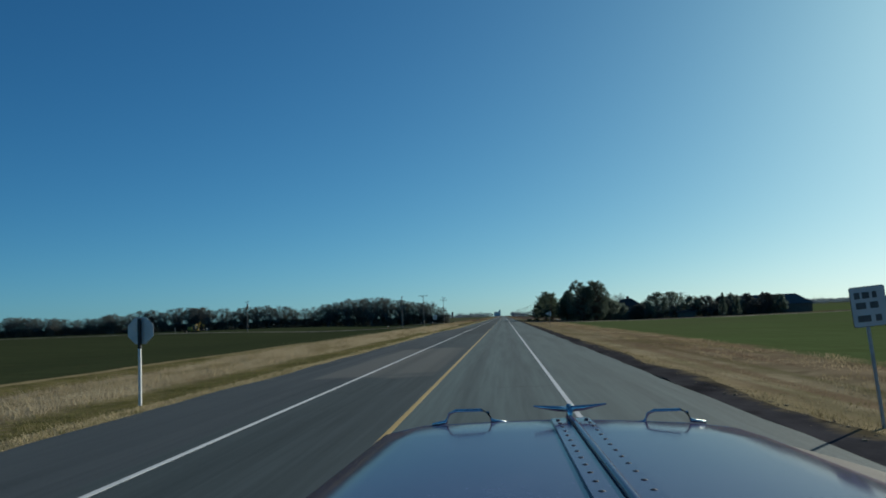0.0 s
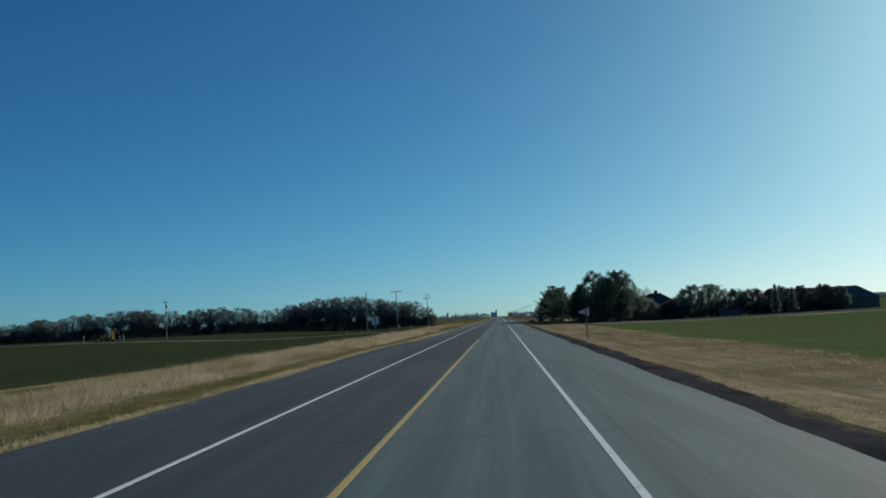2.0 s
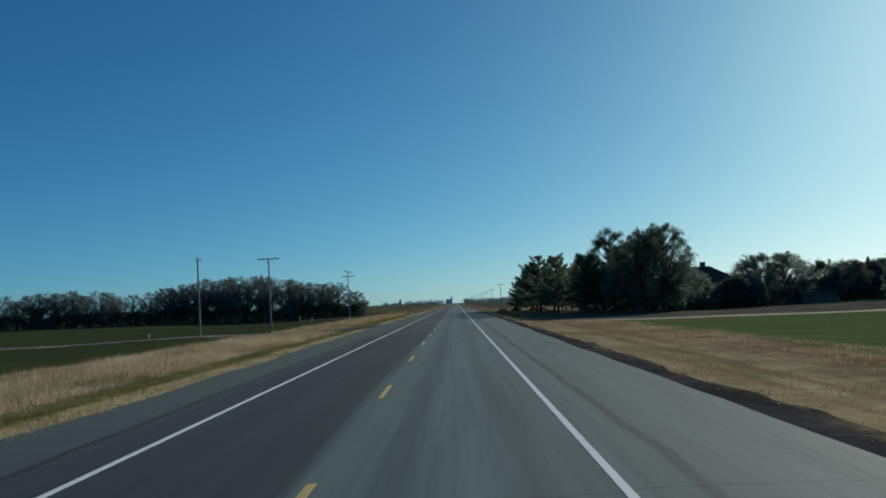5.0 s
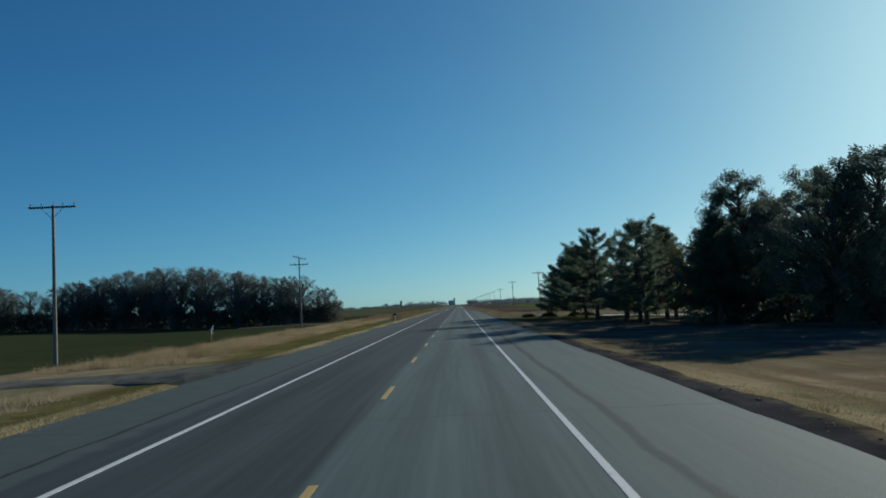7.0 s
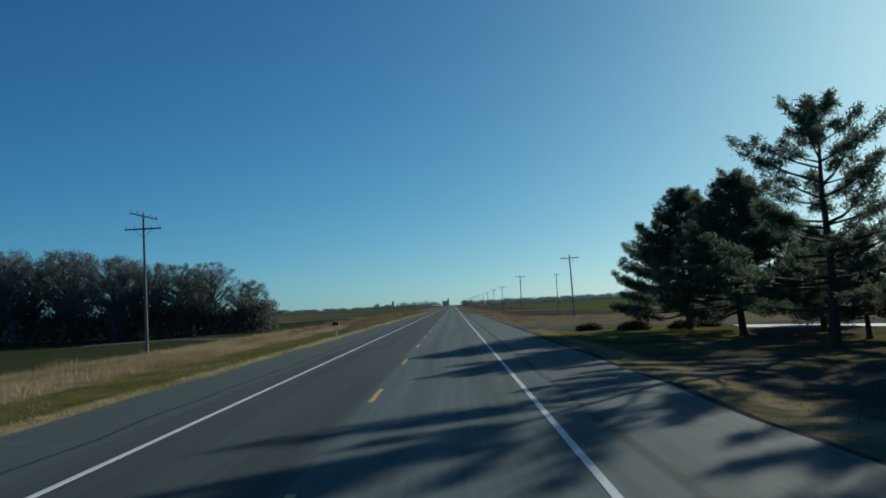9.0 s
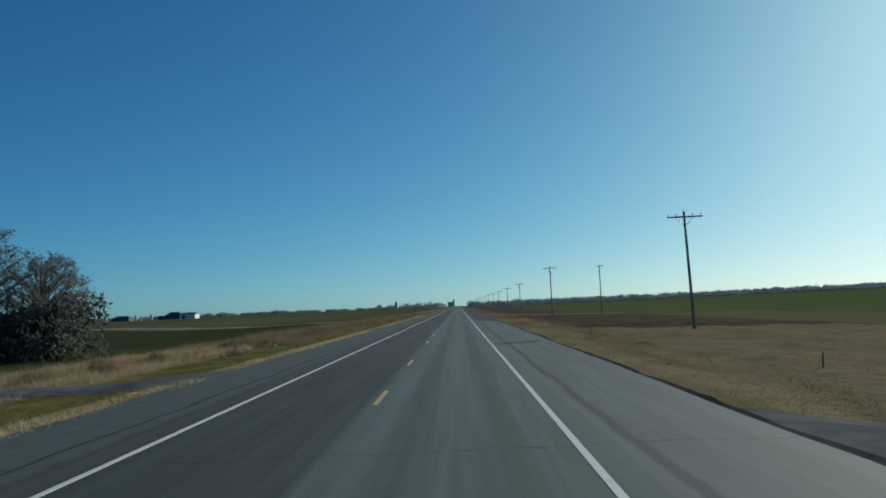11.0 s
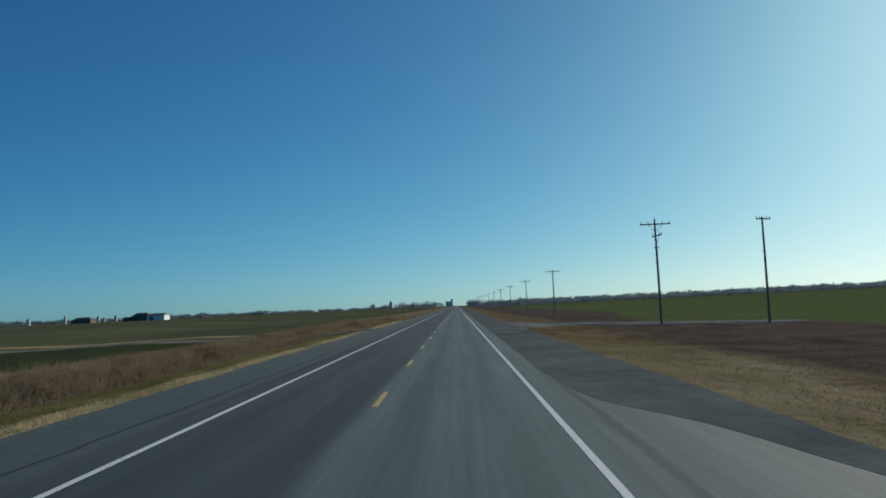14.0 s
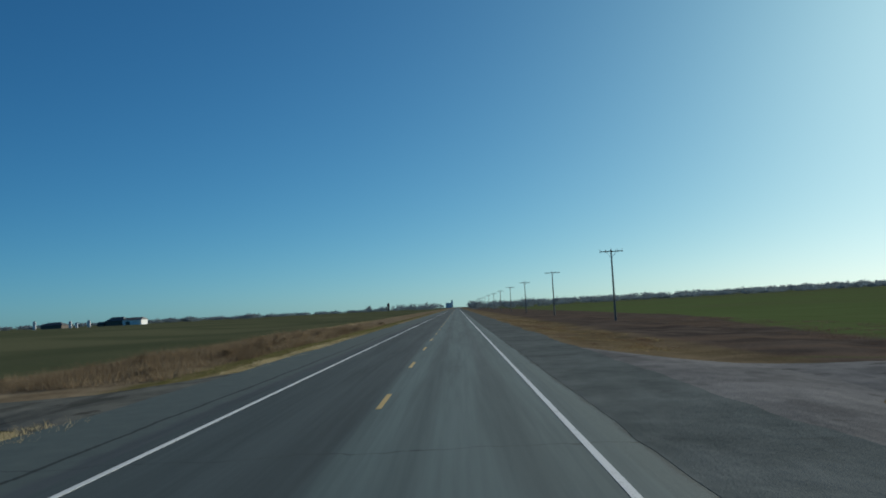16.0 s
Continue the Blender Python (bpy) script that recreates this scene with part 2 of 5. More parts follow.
def asphalt_material(name, dark, light, patch=0.3, gravel=0.0, loose=None, near=None, joint=0.0):
    n = Nodes(name, 0.82, 0.0, 0.06)
    x = n.axis(0)
    streak = n.noise(1.3, 4, (1.0, 0.03, 1))
    stain = n.step(n.noise(0.10, 4, (1.2, 0.25, 1)), 0.42, 0.62)
    grain = n.noise(55, 2)
    f = n.math("ADD", n.math("MULTIPLY", n.step(streak, 0.3, 0.7), 0.6), n.math("MULTIPLY", n.step(n.noise(7.0, 3, (1.0, 0.02, 1)), 0.3, 0.7), 0.4))
    c = n.mix(f, dark, light)
    c = n.mix(n.math("MULTIPLY", stain, patch), c, light)
    if near:      # sun glare on the near lane, painted as a paler tone
        c = n.mix(n.step(n.math("ADD", x, n.math("MULTIPLY", streak, 0.3)), -0.25, 0.15), c, n.mix(f, *near))
    along = n.math("ADD", n.axis(1), n.math("MULTIPLY", n.noise(0.3, 3), 8.0))
    if loose:      # loose chippings cover the shoulder past the start
        c = n.mix(n.math("MULTIPLY", n.step(along, 164, 174), n.step(n.math("ADD", x, n.math("MULTIPLY", n.noise(0.7, 3), 0.5)), -4.0, -4.3)), c, n.mix(n.noise(1.5, 4), *loose))
    if loose:      # an uneven dark seam between the pavement and the loose shoulder
        seam = n.math("ADD", x, n.math("ADD", n.math("MULTIPLY", n.noise(0.35, 3, (1, 0.6, 1)), 0.5), n.math("MULTIPLY", n.noise(5.0, 3), 0.12)))
        c = n.mix(n.math("MULTIPLY", n.band(seam, -4.62, -4.52, 0.03), n.math("MULTIPLY", n.step(along, 160, 172), 0.75)), c, (0.010, 0.010, 0.010))
    if joint:      # an open joint along the pavement past the start
        seam = n.math("ADD", x, n.math("ADD", n.math("MULTIPLY", n.noise(0.35, 3, (1, 0.6, 1)), 0.4), n.math("MULTIPLY", n.noise(5.0, 3), 0.12)))
        c = n.mix(n.math("MULTIPLY", n.band(seam, joint + 0.16, joint + 0.36, 0.06), n.math("MULTIPLY", n.step(along, 150, 165), 0.6)), c, (0.022, 0.024, 0.025))
    # a paler repair across the far lane
    c = n.mix(n.math("MULTIPLY", n.band(n.math("ADD", x, n.math("MULTIPLY", streak, 1.0)), -4.8, -0.2, 0.25), n.math("MULTIPLY", n.band(along, 36, 62, 1.5), 0.75)), c, (0.135, 0.133, 0.122))
    # a darker stretch of the far lane
    c = n.mix(n.math("MULTIPLY", n.band(n.math("ADD", x, n.math("MULTIPLY", streak, 0.5)), -4.7, -0.1, 0.12), n.math("MULTIPLY", n.band(along, 108, 218, 6.0), 0.42)), c, (0.022, 0.027, 0.029))
    # tyre tracks polished darker, the strip between them paler
    for lane in (-1.8, 1.85):
        for side in (-0.85, 0.85):
            c = n.mix(n.math("MULTIPLY", n.band(x, lane + side - 0.28, lane + side + 0.28, 0.22), 0.30), c, dark)
    # sealed cracks across the lanes
    y = n.math("ADD", n.axis(1), n.math("MULTIPLY", n.noise(0.8, 3), 1.2))
    saw = n.math("ABSOLUTE", n.math("SUBTRACT", n.math("FRACT", n.math("DIVIDE", y, 17.0)), 0.5))
    c = n.mix(n.math("MULTIPLY", n.step(saw, 0.0022, 0.0010), 0.5), c, (0.02, 0.02, 0.02))
    c = n.mix(n.math("MULTIPLY", n.step(grain, 0.5, 0.75), 0.35 + gravel), c, tuple(min(1, 1.7 * v) for v in light))
    n.bump(grain, 0.35 + gravel, 0.01)
    return n.colour(c)


def paint_material(name, tone, worn, wear=0.5):
    n = Nodes(name, 0.6, 0.0, 0.3)
    f = n.step(n.math("ADD", n.math("MULTIPLY", n.noise(2.5, 4), 0.5), n.math("MULTIPLY", n.noise(24, 3), 0.5)), wear, wear + 0.16)
    return n.colour(n.mix(f, tone, worn))


M = {}
M["ground"] = ground_material()
# tones lean blue for reflected sky; the near lane's paler pair paints sun glare
M["asphalt"] = asphalt_material("asphalt", (0.037, 0.049, 0.052), (0.068, 0.087, 0.090), 0.35, near=((0.075, 0.103, 0.103), (0.121, 0.162, 0.161)))
M["shoulder"] = asphalt_material("shoulder_asphalt", (0.069, 0.095, 0.093), (0.114, 0.149, 0.146), 0.5, 0.05, joint=4.6)
M["far_shoulder"] = asphalt_material("far_shoulder_asphalt", (0.035, 0.044, 0.049), (0.072, 0.085, 0.091), 0.5, 0.0, ((0.058, 0.075, 0.074), (0.096, 0.119, 0.114)))
def gravel_material(name, dark, light, pale=None, grown=None, blotch=1.0):
    n = Nodes(name, 0.95, 0.0, 0.0)
    big, mid, fine = n.step(n.noise(0.22, 4), 0.35, 0.65), n.step(n.noise(1.6, 4, (1.0, 0.6, 1)), 0.3, 0.7), n.noise(30, 3)
    f = n.math("ADD", n.math("MULTIPLY", big, 0.40), n.math("ADD", n.math("MULTIPLY", mid, 0.35), n.math("MULTIPLY", fine, 0.25)))
    c = n.mix(f, dark, light)
    if pale:      # away from the road the gravel is clean and pale
        c = n.mix(n.step(n.axis(0), -14, -30), c, n.mix(f, *pale))
    if grown:      # dead grass grows in from the field side in ragged tongues
        rim = n.math("ADD", n.axis(0), n.math("ADD", n.math("MULTIPLY", n.math("SUBTRACT", n.noise(0.45, 4, (1, 0.5, 1)), 0.5), 2.2), n.math("MULTIPLY", n.math("SUBTRACT", n.noise(4.0, 3), 0.5), 0.8)))
        c = n.mix(n.math("MULTIPLY", n.step(n.math("ADD", rim, n.math("MULTIPLY", n.step(n.axis(1), 130, 160), 0.25)), 7.85, 8.4), 0.9), c, n.mix(mid, *grown))
    c = n.mix(n.math("MULTIPLY", n.step(n.noise(0.8, 5), 0.60, 0.70), 0.6 * blotch), c, (0.03, 0.027, 0.022))
    c = n.mix(n.math("MULTIPLY", n.step(n.noise(0.35, 5, (1.6, 0.7, 1)), 0.50, 0.62), 0.45 * blotch), c, tuple(v * 0.45 for v in dark))
    n.bump(n.math("ADD", mid, fine), 0.5, 0.02)
    return n.colour(c)


M["gravel"] = gravel_material("drive_gravel", (0.085, 0.090, 0.086), (0.180, 0.182, 0.170), blotch=0.5)
M["pale_gravel"] = gravel_material("pale_gravel", (0.075, 0.078, 0.070), (0.170, 0.168, 0.148), ((0.13, 0.12, 0.095), (0.28, 0.26, 0.21)))
M["dark_gravel"] = gravel_material("dark_gravel", (0.090, 0.103, 0.099), (0.165, 0.180, 0.173), blotch=0.35)
M["entrance_gravel"] = gravel_material("entrance_gravel", (0.125, 0.123, 0.122), (0.245, 0.238, 0.230), blotch=0.75)
M["verge"] = gravel_material("verge_gravel", (0.034, 0.033, 0.036), (0.080, 0.076, 0.079), None, ((0.105, 0.085, 0.050), (0.215, 0.172, 0.104)))
M["turf"] = plain("turf", (0.085, 0.070, 0.050), (0.24, 0.19, 0.115), 3.0, 0.95, bump=0.6)
M["concrete"] = plain("concrete", (0.42, 0.41, 0.38), (0.58, 0.56, 0.52), 1.0, 0.85)
M["white_line"] = paint_material("white_road_paint", (0.60, 0.61, 0.60), (0.26, 0.265, 0.26), 0.54)
M["yellow_line"] = paint_material("yellow_road_paint", (0.46, 0.32, 0.10), (0.13, 0.115, 0.08), 0.58)
M["pole"] = plain("pole_wood", (0.14, 0.125, 0.108), (0.28, 0.25, 0.22), 3.0, 0.85, stretch=(6, 6, 0.4))
M["arm"] = plain("crossarm_wood", (0.07, 0.06, 0.05), (0.15, 0.13, 0.11), 4.0, 0.85)
M["grey_metal"] = plain("galvanised_steel", (0.30, 0.31, 0.32), (0.45, 0.46, 0.47), 6.0, 0.5, 0.6)
M["dull_steel"] = plain("weathered_steel", (0.13, 0.13, 0.125), (0.22, 0.22, 0.21), 6.0, 0.75, 0.2, spec=0.15)
M["sign_back"] = plain("sign_aluminium", (0.42, 0.44, 0.45), (0.56, 0.58, 0.58), 2.0, 0.45, 0.3)
M["sign_white"] = plain("sign_white", (0.46, 0.47, 0.47), (0.58, 0.58, 0.58), 2.0, 0.4)
M["sign_ink"] = plain("sign_ink", (0.07, 0.07, 0.072), (0.13, 0.13, 0.13), 3.0, 0.5)
M["white_paint"] = plain("white_paint", (0.66, 0.66, 0.63), (0.80, 0.80, 0.77), 2.0, 0.6)
M["black_paint"] = plain("black_paint", (0.012, 0.012, 0.013), (0.03, 0.03, 0.03), 5.0, 0.45)
M["orange"] = plain("orange_plastic", (0.60, 0.13, 0.03), (0.72, 0.20, 0.05), 5.0, 0.5)
M["yellow_paint"] = plain("machine_yellow", (0.42, 0.25, 0.04), (0.60, 0.38, 0.06), 1.5, 0.55)
M["rubber"] = plain("rubber", (0.015, 0.015, 0.015), (0.035, 0.034, 0.032), 6.0, 0.85)
M["insulator"] = plain("insulator", (0.20, 0.16, 0.13), (0.35, 0.30, 0.26), 8.0, 0.3)
M["bark"] = plain("pine_bark", (0.045, 0.032, 0.024), (0.12, 0.085, 0.06), 3.0, 0.95, stretch=(3, 3, 0.6), bump=0.8)
M["grey_bark"] = plain("grey_bark", (0.075, 0.074, 0.070), (0.19, 0.187, 0.175), 3.0, 0.95, stretch=(3, 3, 0.6), bump=0.8)
# needles, cedar, grove, twigs and thicket: tones raised to brighten the shaded crowns
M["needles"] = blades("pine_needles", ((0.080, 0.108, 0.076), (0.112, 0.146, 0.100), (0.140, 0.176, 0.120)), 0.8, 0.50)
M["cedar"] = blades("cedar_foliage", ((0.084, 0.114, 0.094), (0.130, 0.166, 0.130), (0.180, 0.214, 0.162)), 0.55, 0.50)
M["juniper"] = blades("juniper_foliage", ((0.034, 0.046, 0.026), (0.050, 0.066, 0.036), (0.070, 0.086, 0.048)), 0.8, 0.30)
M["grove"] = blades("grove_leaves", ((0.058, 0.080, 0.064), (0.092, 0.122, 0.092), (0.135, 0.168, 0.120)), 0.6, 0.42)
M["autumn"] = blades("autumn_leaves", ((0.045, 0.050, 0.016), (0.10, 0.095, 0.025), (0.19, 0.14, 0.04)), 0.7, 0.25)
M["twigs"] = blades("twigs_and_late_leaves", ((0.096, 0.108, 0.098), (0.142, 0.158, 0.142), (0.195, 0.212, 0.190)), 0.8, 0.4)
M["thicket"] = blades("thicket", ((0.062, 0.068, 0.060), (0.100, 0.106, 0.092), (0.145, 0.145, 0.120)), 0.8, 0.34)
M["tall_grass"] = blades("tall_dry_grass", ((0.29, 0.235, 0.145), (0.40, 0.330, 0.215), (0.52, 0.445, 0.305)), 0.8, 0.52, (0.185, 0.150, 0.075))
M["brown_grass"] = blades("brown_dry_grass", ((0.23, 0.175, 0.102), (0.33, 0.258, 0.158), (0.44, 0.355, 0.230)), 0.8, 0.50, (0.16, 0.130, 0.064))
M["russet_grass"] = blades("russet_dry_grass", ((0.145, 0.105, 0.068), (0.225, 0.168, 0.105), (0.32, 0.245, 0.155)), 0.8, 0.38, (0.13, 0.092, 0.056))
M["verge_grass"] = blades("short_verge_grass", ((0.105, 0.105, 0.040), (0.18, 0.160, 0.070), (0.32, 0.265, 0.14)), 0.8, 0.46, (0.115, 0.125, 0.042))
M["straw_grass"] = blades("straw_tufts", ((0.36, 0.295, 0.165), (0.49, 0.40, 0.235), (0.62, 0.52, 0.32)), 0.8, 0.4)
M["right_grass"] = blades("mown_dry_grass", ((0.155, 0.126, 0.080), (0.255, 0.212, 0.136), (0.36, 0.304, 0.198)), 0.8, 0.42, (0.15, 0.128, 0.055))
M["lawn_grass"] = blades("lawn_grass", ((0.05, 0.048, 0.022), (0.095, 0.085, 0.038), (0.17, 0.135, 0.07)), 0.8, 0.30)
# same lawn with sunlight put into its tones
M["sunlit_lawn"] = blades("sunlit_lawn", ((0.085, 0.092, 0.028), (0.140, 0.138, 0.046), (0.22, 0.195, 0.085)), 0.8, 0.45)
M["weeds"] = blades("dark_weeds", ((0.075, 0.058, 0.046), (0.118, 0.090, 0.068), (0.18, 0.138, 0.10)), 0.85, 0.48, (0.092, 0.064, 0.052))
M["mixed_weeds"] = blades("brown_and_olive_grass", ((0.10, 0.082, 0.040), (0.175, 0.132, 0.070), (0.30, 0.235, 0.13)), 0.8, 0.48, (0.13, 0.072, 0.050))
M["car_blue"] = plain("dark_blue_car_paint", (0.02, 0.035, 0.10), (0.03, 0.05, 0.13), 2.0, 0.3, spec=0.5, bump=0)
M["roof"] = plain("dark_shingles", (0.035, 0.033, 0.032), (0.075, 0.07, 0.066), 2.0, 0.9, bump=0.4)
M["siding"] = plain("grey_siding", (0.12, 0.122, 0.12), (0.19, 0.19, 0.185), 1.5, 0.8)
M["barn_wall"] = plain("weathered_boards", (0.09, 0.075, 0.06), (0.18, 0.15, 0.125), 1.2, 0.9, stretch=(4, 4, 0.5))
M["barn_roof"] = plain("dull_steel_roof", (0.06, 0.062, 0.065), (0.11, 0.112, 0.115), 1.0, 0.7, 0.1)
M["brick"] = plain("chimney_brick", (0.13, 0.06, 0.045), (0.22, 0.11, 0.08), 6.0, 0.9)
M["glass"] = plain("window_glass", (0.02, 0.025, 0.03), (0.035, 0.04, 0.05), 1.0, 0.08, 0.0, bump=0, spec=0.7)
# pale blue-grey leaf tones paint distance haze onto the tree lines
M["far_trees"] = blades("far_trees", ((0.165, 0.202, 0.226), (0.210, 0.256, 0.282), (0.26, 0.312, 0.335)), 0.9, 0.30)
# paler than bare concrete, with distance haze put into the tone
M["silo"] = plain("hazed_concrete", (0.62, 0.63, 0.63), (0.74, 0.74, 0.74), 0.05, 0.8, bump=0)


def hood_material():
    n = Nodes("dark_blue_lacquer", 0.35, 0.0, 0.0)
    n.put(n.b.inputs["Coat Weight"], 0.6)
    n.put(n.b.inputs["Coat Roughness"], 0.10)
    dust = n.math("ADD", n.math("MULTIPLY", n.noise(3, 4, where=n.obj), 0.6), n.math("MULTIPLY", n.noise(60, 2, where=n.obj), 0.4))
    n.put(n.b.inputs["Coat Roughness"], n.math("ADD", n.math("MULTIPLY", dust, 0.10), 0.06))
    return n.colour(n.mix(n.step(dust, 0.4, 0.8), (0.066, 0.056, 0.115), (0.092, 0.080, 0.150)))


M["hood"] = hood_material()
# greyish brown stands in for what the truck's side panel reflects
M["panel_reflection"] = plain("panel_reflection", (0.040, 0.037, 0.036), (0.070, 0.065, 0.062), 6.0, 0.85, spec=0.08, bump=0.05)
M["chrome"] = plain("chrome", (0.55, 0.56, 0.57), (0.72, 0.72, 0.72), 5.0, 0.12, 1.0, bump=0)


# ---- mesh helpers ----
def mesh_of(bm, material, smooth=False):
    me = bpy.data.meshes.new("mesh")
    if smooth:
        for f in bm.faces:
            f.smooth = True
    bm.to_mesh(me)
    bm.free()
    me.materials.append(material)
    return me


def part(name, bm, material, parent=None, label="", smooth=False):
    ob = new(name, mesh_of(bm, material, smooth))
    if parent:
        ob.parent = parent
    return tagged(ob, label)


def soup(name, verts, faces, material, parent=None, smooth=False):
    """A mesh from arrays of computed corners."""
    me = bpy.data.meshes.new(name)
    verts, faces = np.asarray(verts, dtype=np.float32), np.asarray(faces, dtype=np.int32)
    me.vertices.add(len(verts))
    me.vertices.foreach_set("co", verts.ravel())
    k = faces.shape[1]
    me.loops.add(faces.size)
    me.loops.foreach_set("vertex_index", faces.ravel())
    me.polygons.add(len(faces))
    me.polygons.foreach_set("loop_start", np.arange(0, faces.size, k, dtype=np.int32))
    me.update(calc_edges=True)
    if smooth:
        me.polygons.foreach_set("use_smooth", np.ones(len(faces), dtype=bool))
    me.materials.append(material)
    ob = new(name, me)
    if parent:
        ob.parent = parent
    return ob


def box(bm, sx, sy, sz, at=(0, 0, 0), rz=0.0, bevel=0.0, turn=None):
    m = Matrix.Translation(at) @ (turn or Matrix.Rotation(rz, 4, "Z")) @ Matrix.Diagonal((sx, sy, sz, 1))
    made = bmesh.ops.create_cube(bm, size=1, matrix=m)
    if bevel:
        es = list({e for v in made["verts"] for e in v.link_edges})
        bmesh.ops.bevel(bm, geom=es, offset=bevel, segments=2, affect="EDGES")
    return bm


def tube(bm, pts, radii, sides=8, cap=True):
    """A tapered tube along points."""
    rings = []
    pts = [Vector(p) for p in pts]
    for i, p in enumerate(pts):
        d = (pts[min(i + 1, len(pts) - 1)] - pts[max(i - 1, 0)]).normalized()
        a = d.orthogonal().normalized() if abs(d.z) < 0.9 else Vector((1, 0, 0))
        a = (a - d * a.dot(d)).normalized()
        b = d.cross(a)
        rings.append([bm.verts.new(p + radii[i] * (math.cos(2 * math.pi * k / sides) * a + math.sin(2 * math.pi * k / sides) * b)) for k in range(sides)])
    for r0, r1 in zip(rings, rings[1:]):
        for k in range(sides):
            bm.faces.new((r0[k], r0[(k + 1) % sides], r1[(k + 1) % sides], r1[k]))
    if cap:
        bm.faces.new(rings[0][::-1])
        bm.faces.new(rings[-1])
    return bm


def holder(name, at, label, category, group="", turn=0.0):
    ob = new(name)
    ob.matrix_world = pose(*at, 0, 0, turn)
    return tagged(ob, label, category, group)


def ground_z(x, y):
    """The lie of the land: a road bank, shallow ditches, fields that fall away and rise again far off."""
    ax = abs(x)
    z = float(np.interp(ax, (0, 6.9, 8, 11.5, 14, 20, 45, 120, 400, 900, 2600, 6000), (-0.06, -0.06, -0.10, -0.36, -0.34, -0.55, -1.35, -1.6, -1.6, -1.2, 1.5, 3)))
    if x < -14:
        z = float(np.interp(ax, (14, 20, 30, 45, 60, 80, 110, 200, 320, 450, 900, 1500, 2600, 6000), (-0.34, -0.5, -0.25, -0.6, -0.4, 0.5, 0.85, 1.2, 1.7, 2.0, 4.0, 10.0, 15.0, 20.0)))
    if x > 0:
        z += float(np.interp(ax, (20, 45, 120, 400, 900), (0, 0.35, 0.85, 0.85, 0))) * float(np.interp(y, (180, 235, 300), (0.5, 1, 0)))
        z += float(np.interp(ax, (60, 300, 900, 2600, 6000), (0, 0.3, 1.2, 5.0, 7))) * float(np.interp(y, (250, 700), (0.3, 1)))
    z += 0.10 * noise.noise(Vector((x * 0.06, y * 0.05, 0))) * min(1, max(0, (ax - 9) / 10)) + 0.05 * noise.noise(Vector((x * 0.4, y * 0.3, 3))) * min(1, max(0, (ax - 8) / 4))
    if x > 7.5 and 350 < y < 660:      # rough ground past the farm: humps, the raised end of the ploughed field, a low rim along the gravel
        flat = min(1.0, max(0.0, (abs(y - 512) - 5) / 6)) * min(1.0, (y - 350) / 12)
        rough = 0.20 * noise.noise(Vector((x * 0.20, y * 0.17, 8))) + 0.12 * noise.noise(Vector((x * 0.7, y * 0.55, 9)))
        z += flat * rough * min(1.0, max(0.0, (x - 8.5) / 3)) * float(np.interp(x, (30, 60), (1, 0)))
        end = float(np.interp(x, (12, 15, 18, 22, 28, 36), (416, 410.5, 412.0, 410.5, 407.5, 404)))
        hump = 0.8 + 0.9 * noise.noise(Vector((x * 0.35, 0, 4)))
        z += 0.26 * hump * math.exp(-((y - end) / 1.1) ** 2) * min(1.0, max(0.0, (x - 12) / 2)) * float(np.interp(x, (34, 40), (1, 0)))
        hump = 0.7 + 1.1 * noise.noise(Vector((0, y * 0.4, 6)))
        z += 0.11 * hump * math.exp(-((x - 8.7) / 0.5) ** 2) * float(np.interp(y, (455, 468, 492, 497), (0, 1, 1, 0)))
    return z


# ---- ground ----
def build_ground():
    xs = np.unique(np.concatenate([-np.geomspace(30, 6000, 40), np.arange(-30, 30.1, 1.0), np.arange(7.5, 12.9, 0.4), np.geomspace(30, 6000, 40)]))
    ys = np.unique(np.concatenate([-np.geomspace(20, 6000, 24), np.arange(-20, 660, 3.0), np.arange(352, 420, 0.75), np.arange(421, 520, 1.5), np.geomspace(660, 6000, 40)]))
    verts = [(x, y, ground_z(x, y)) for y in ys for x in xs]
    nx = len(xs)
    i = np.arange(len(ys) - 1)[:, None] * nx + np.arange(nx - 1)[None, :]
    faces = np.stack([i, i + 1, i + 1 + nx, i + nx], -1).reshape(-1, 4)
    ob = soup("ground", verts, faces, M["ground"], smooth=True)
    tagged(ob, "flat farmland with dry verges and green winter wheat", "ground", kind="structure")


build_ground()


def ribbon(name, x0, x1, y0, y1, z, thick, material, label, category, step=4.0, rag=0.0, parent=None, taper=None):
    """A slab along the road whose long edges may be ragged."""
    bm = bmesh.new()
    ys = np.arange(y0, min(y1, 700) + step, step).tolist() + ([1000, 1500, 2200, y1] if y1 > 700 else [])
    prev = None
    for y in ys:
        a = x0 + (rag * (1.3 * noise.noise(Vector((y * 0.13, x0, 1))) + 0.7 * noise.noise(Vector((y * 0.6, x0, 2)))) if abs(x0) > 5 else 0)
        if taper:
            a += float(np.interp(y, [k for k, _ in taper], [d for _, d in taper])) + 0.12 * noise.noise(Vector((y * 0.5, 0, 7)))
        b = x1 + (rag * (1.3 * noise.noise(Vector((y * 0.13, x1, 3))) + 0.7 * noise.noise(Vector((y * 0.6, x1, 4)))) if abs(x1) > 6 else 0)
        row = [bm.verts.new((a, y, z - thick)), bm.verts.new((a, y, z)), bm.verts.new((b, y, z)), bm.verts.new((b, y, z - thick))]
        if prev:
            for k in range(3):
                bm.faces.new((prev[k], prev[k + 1], row[k + 1], row[k]))
        prev = row
    ob = part(name, bm, material, parent)
    if not parent:
        tagged(ob, label, category, kind="structure")
    return ob


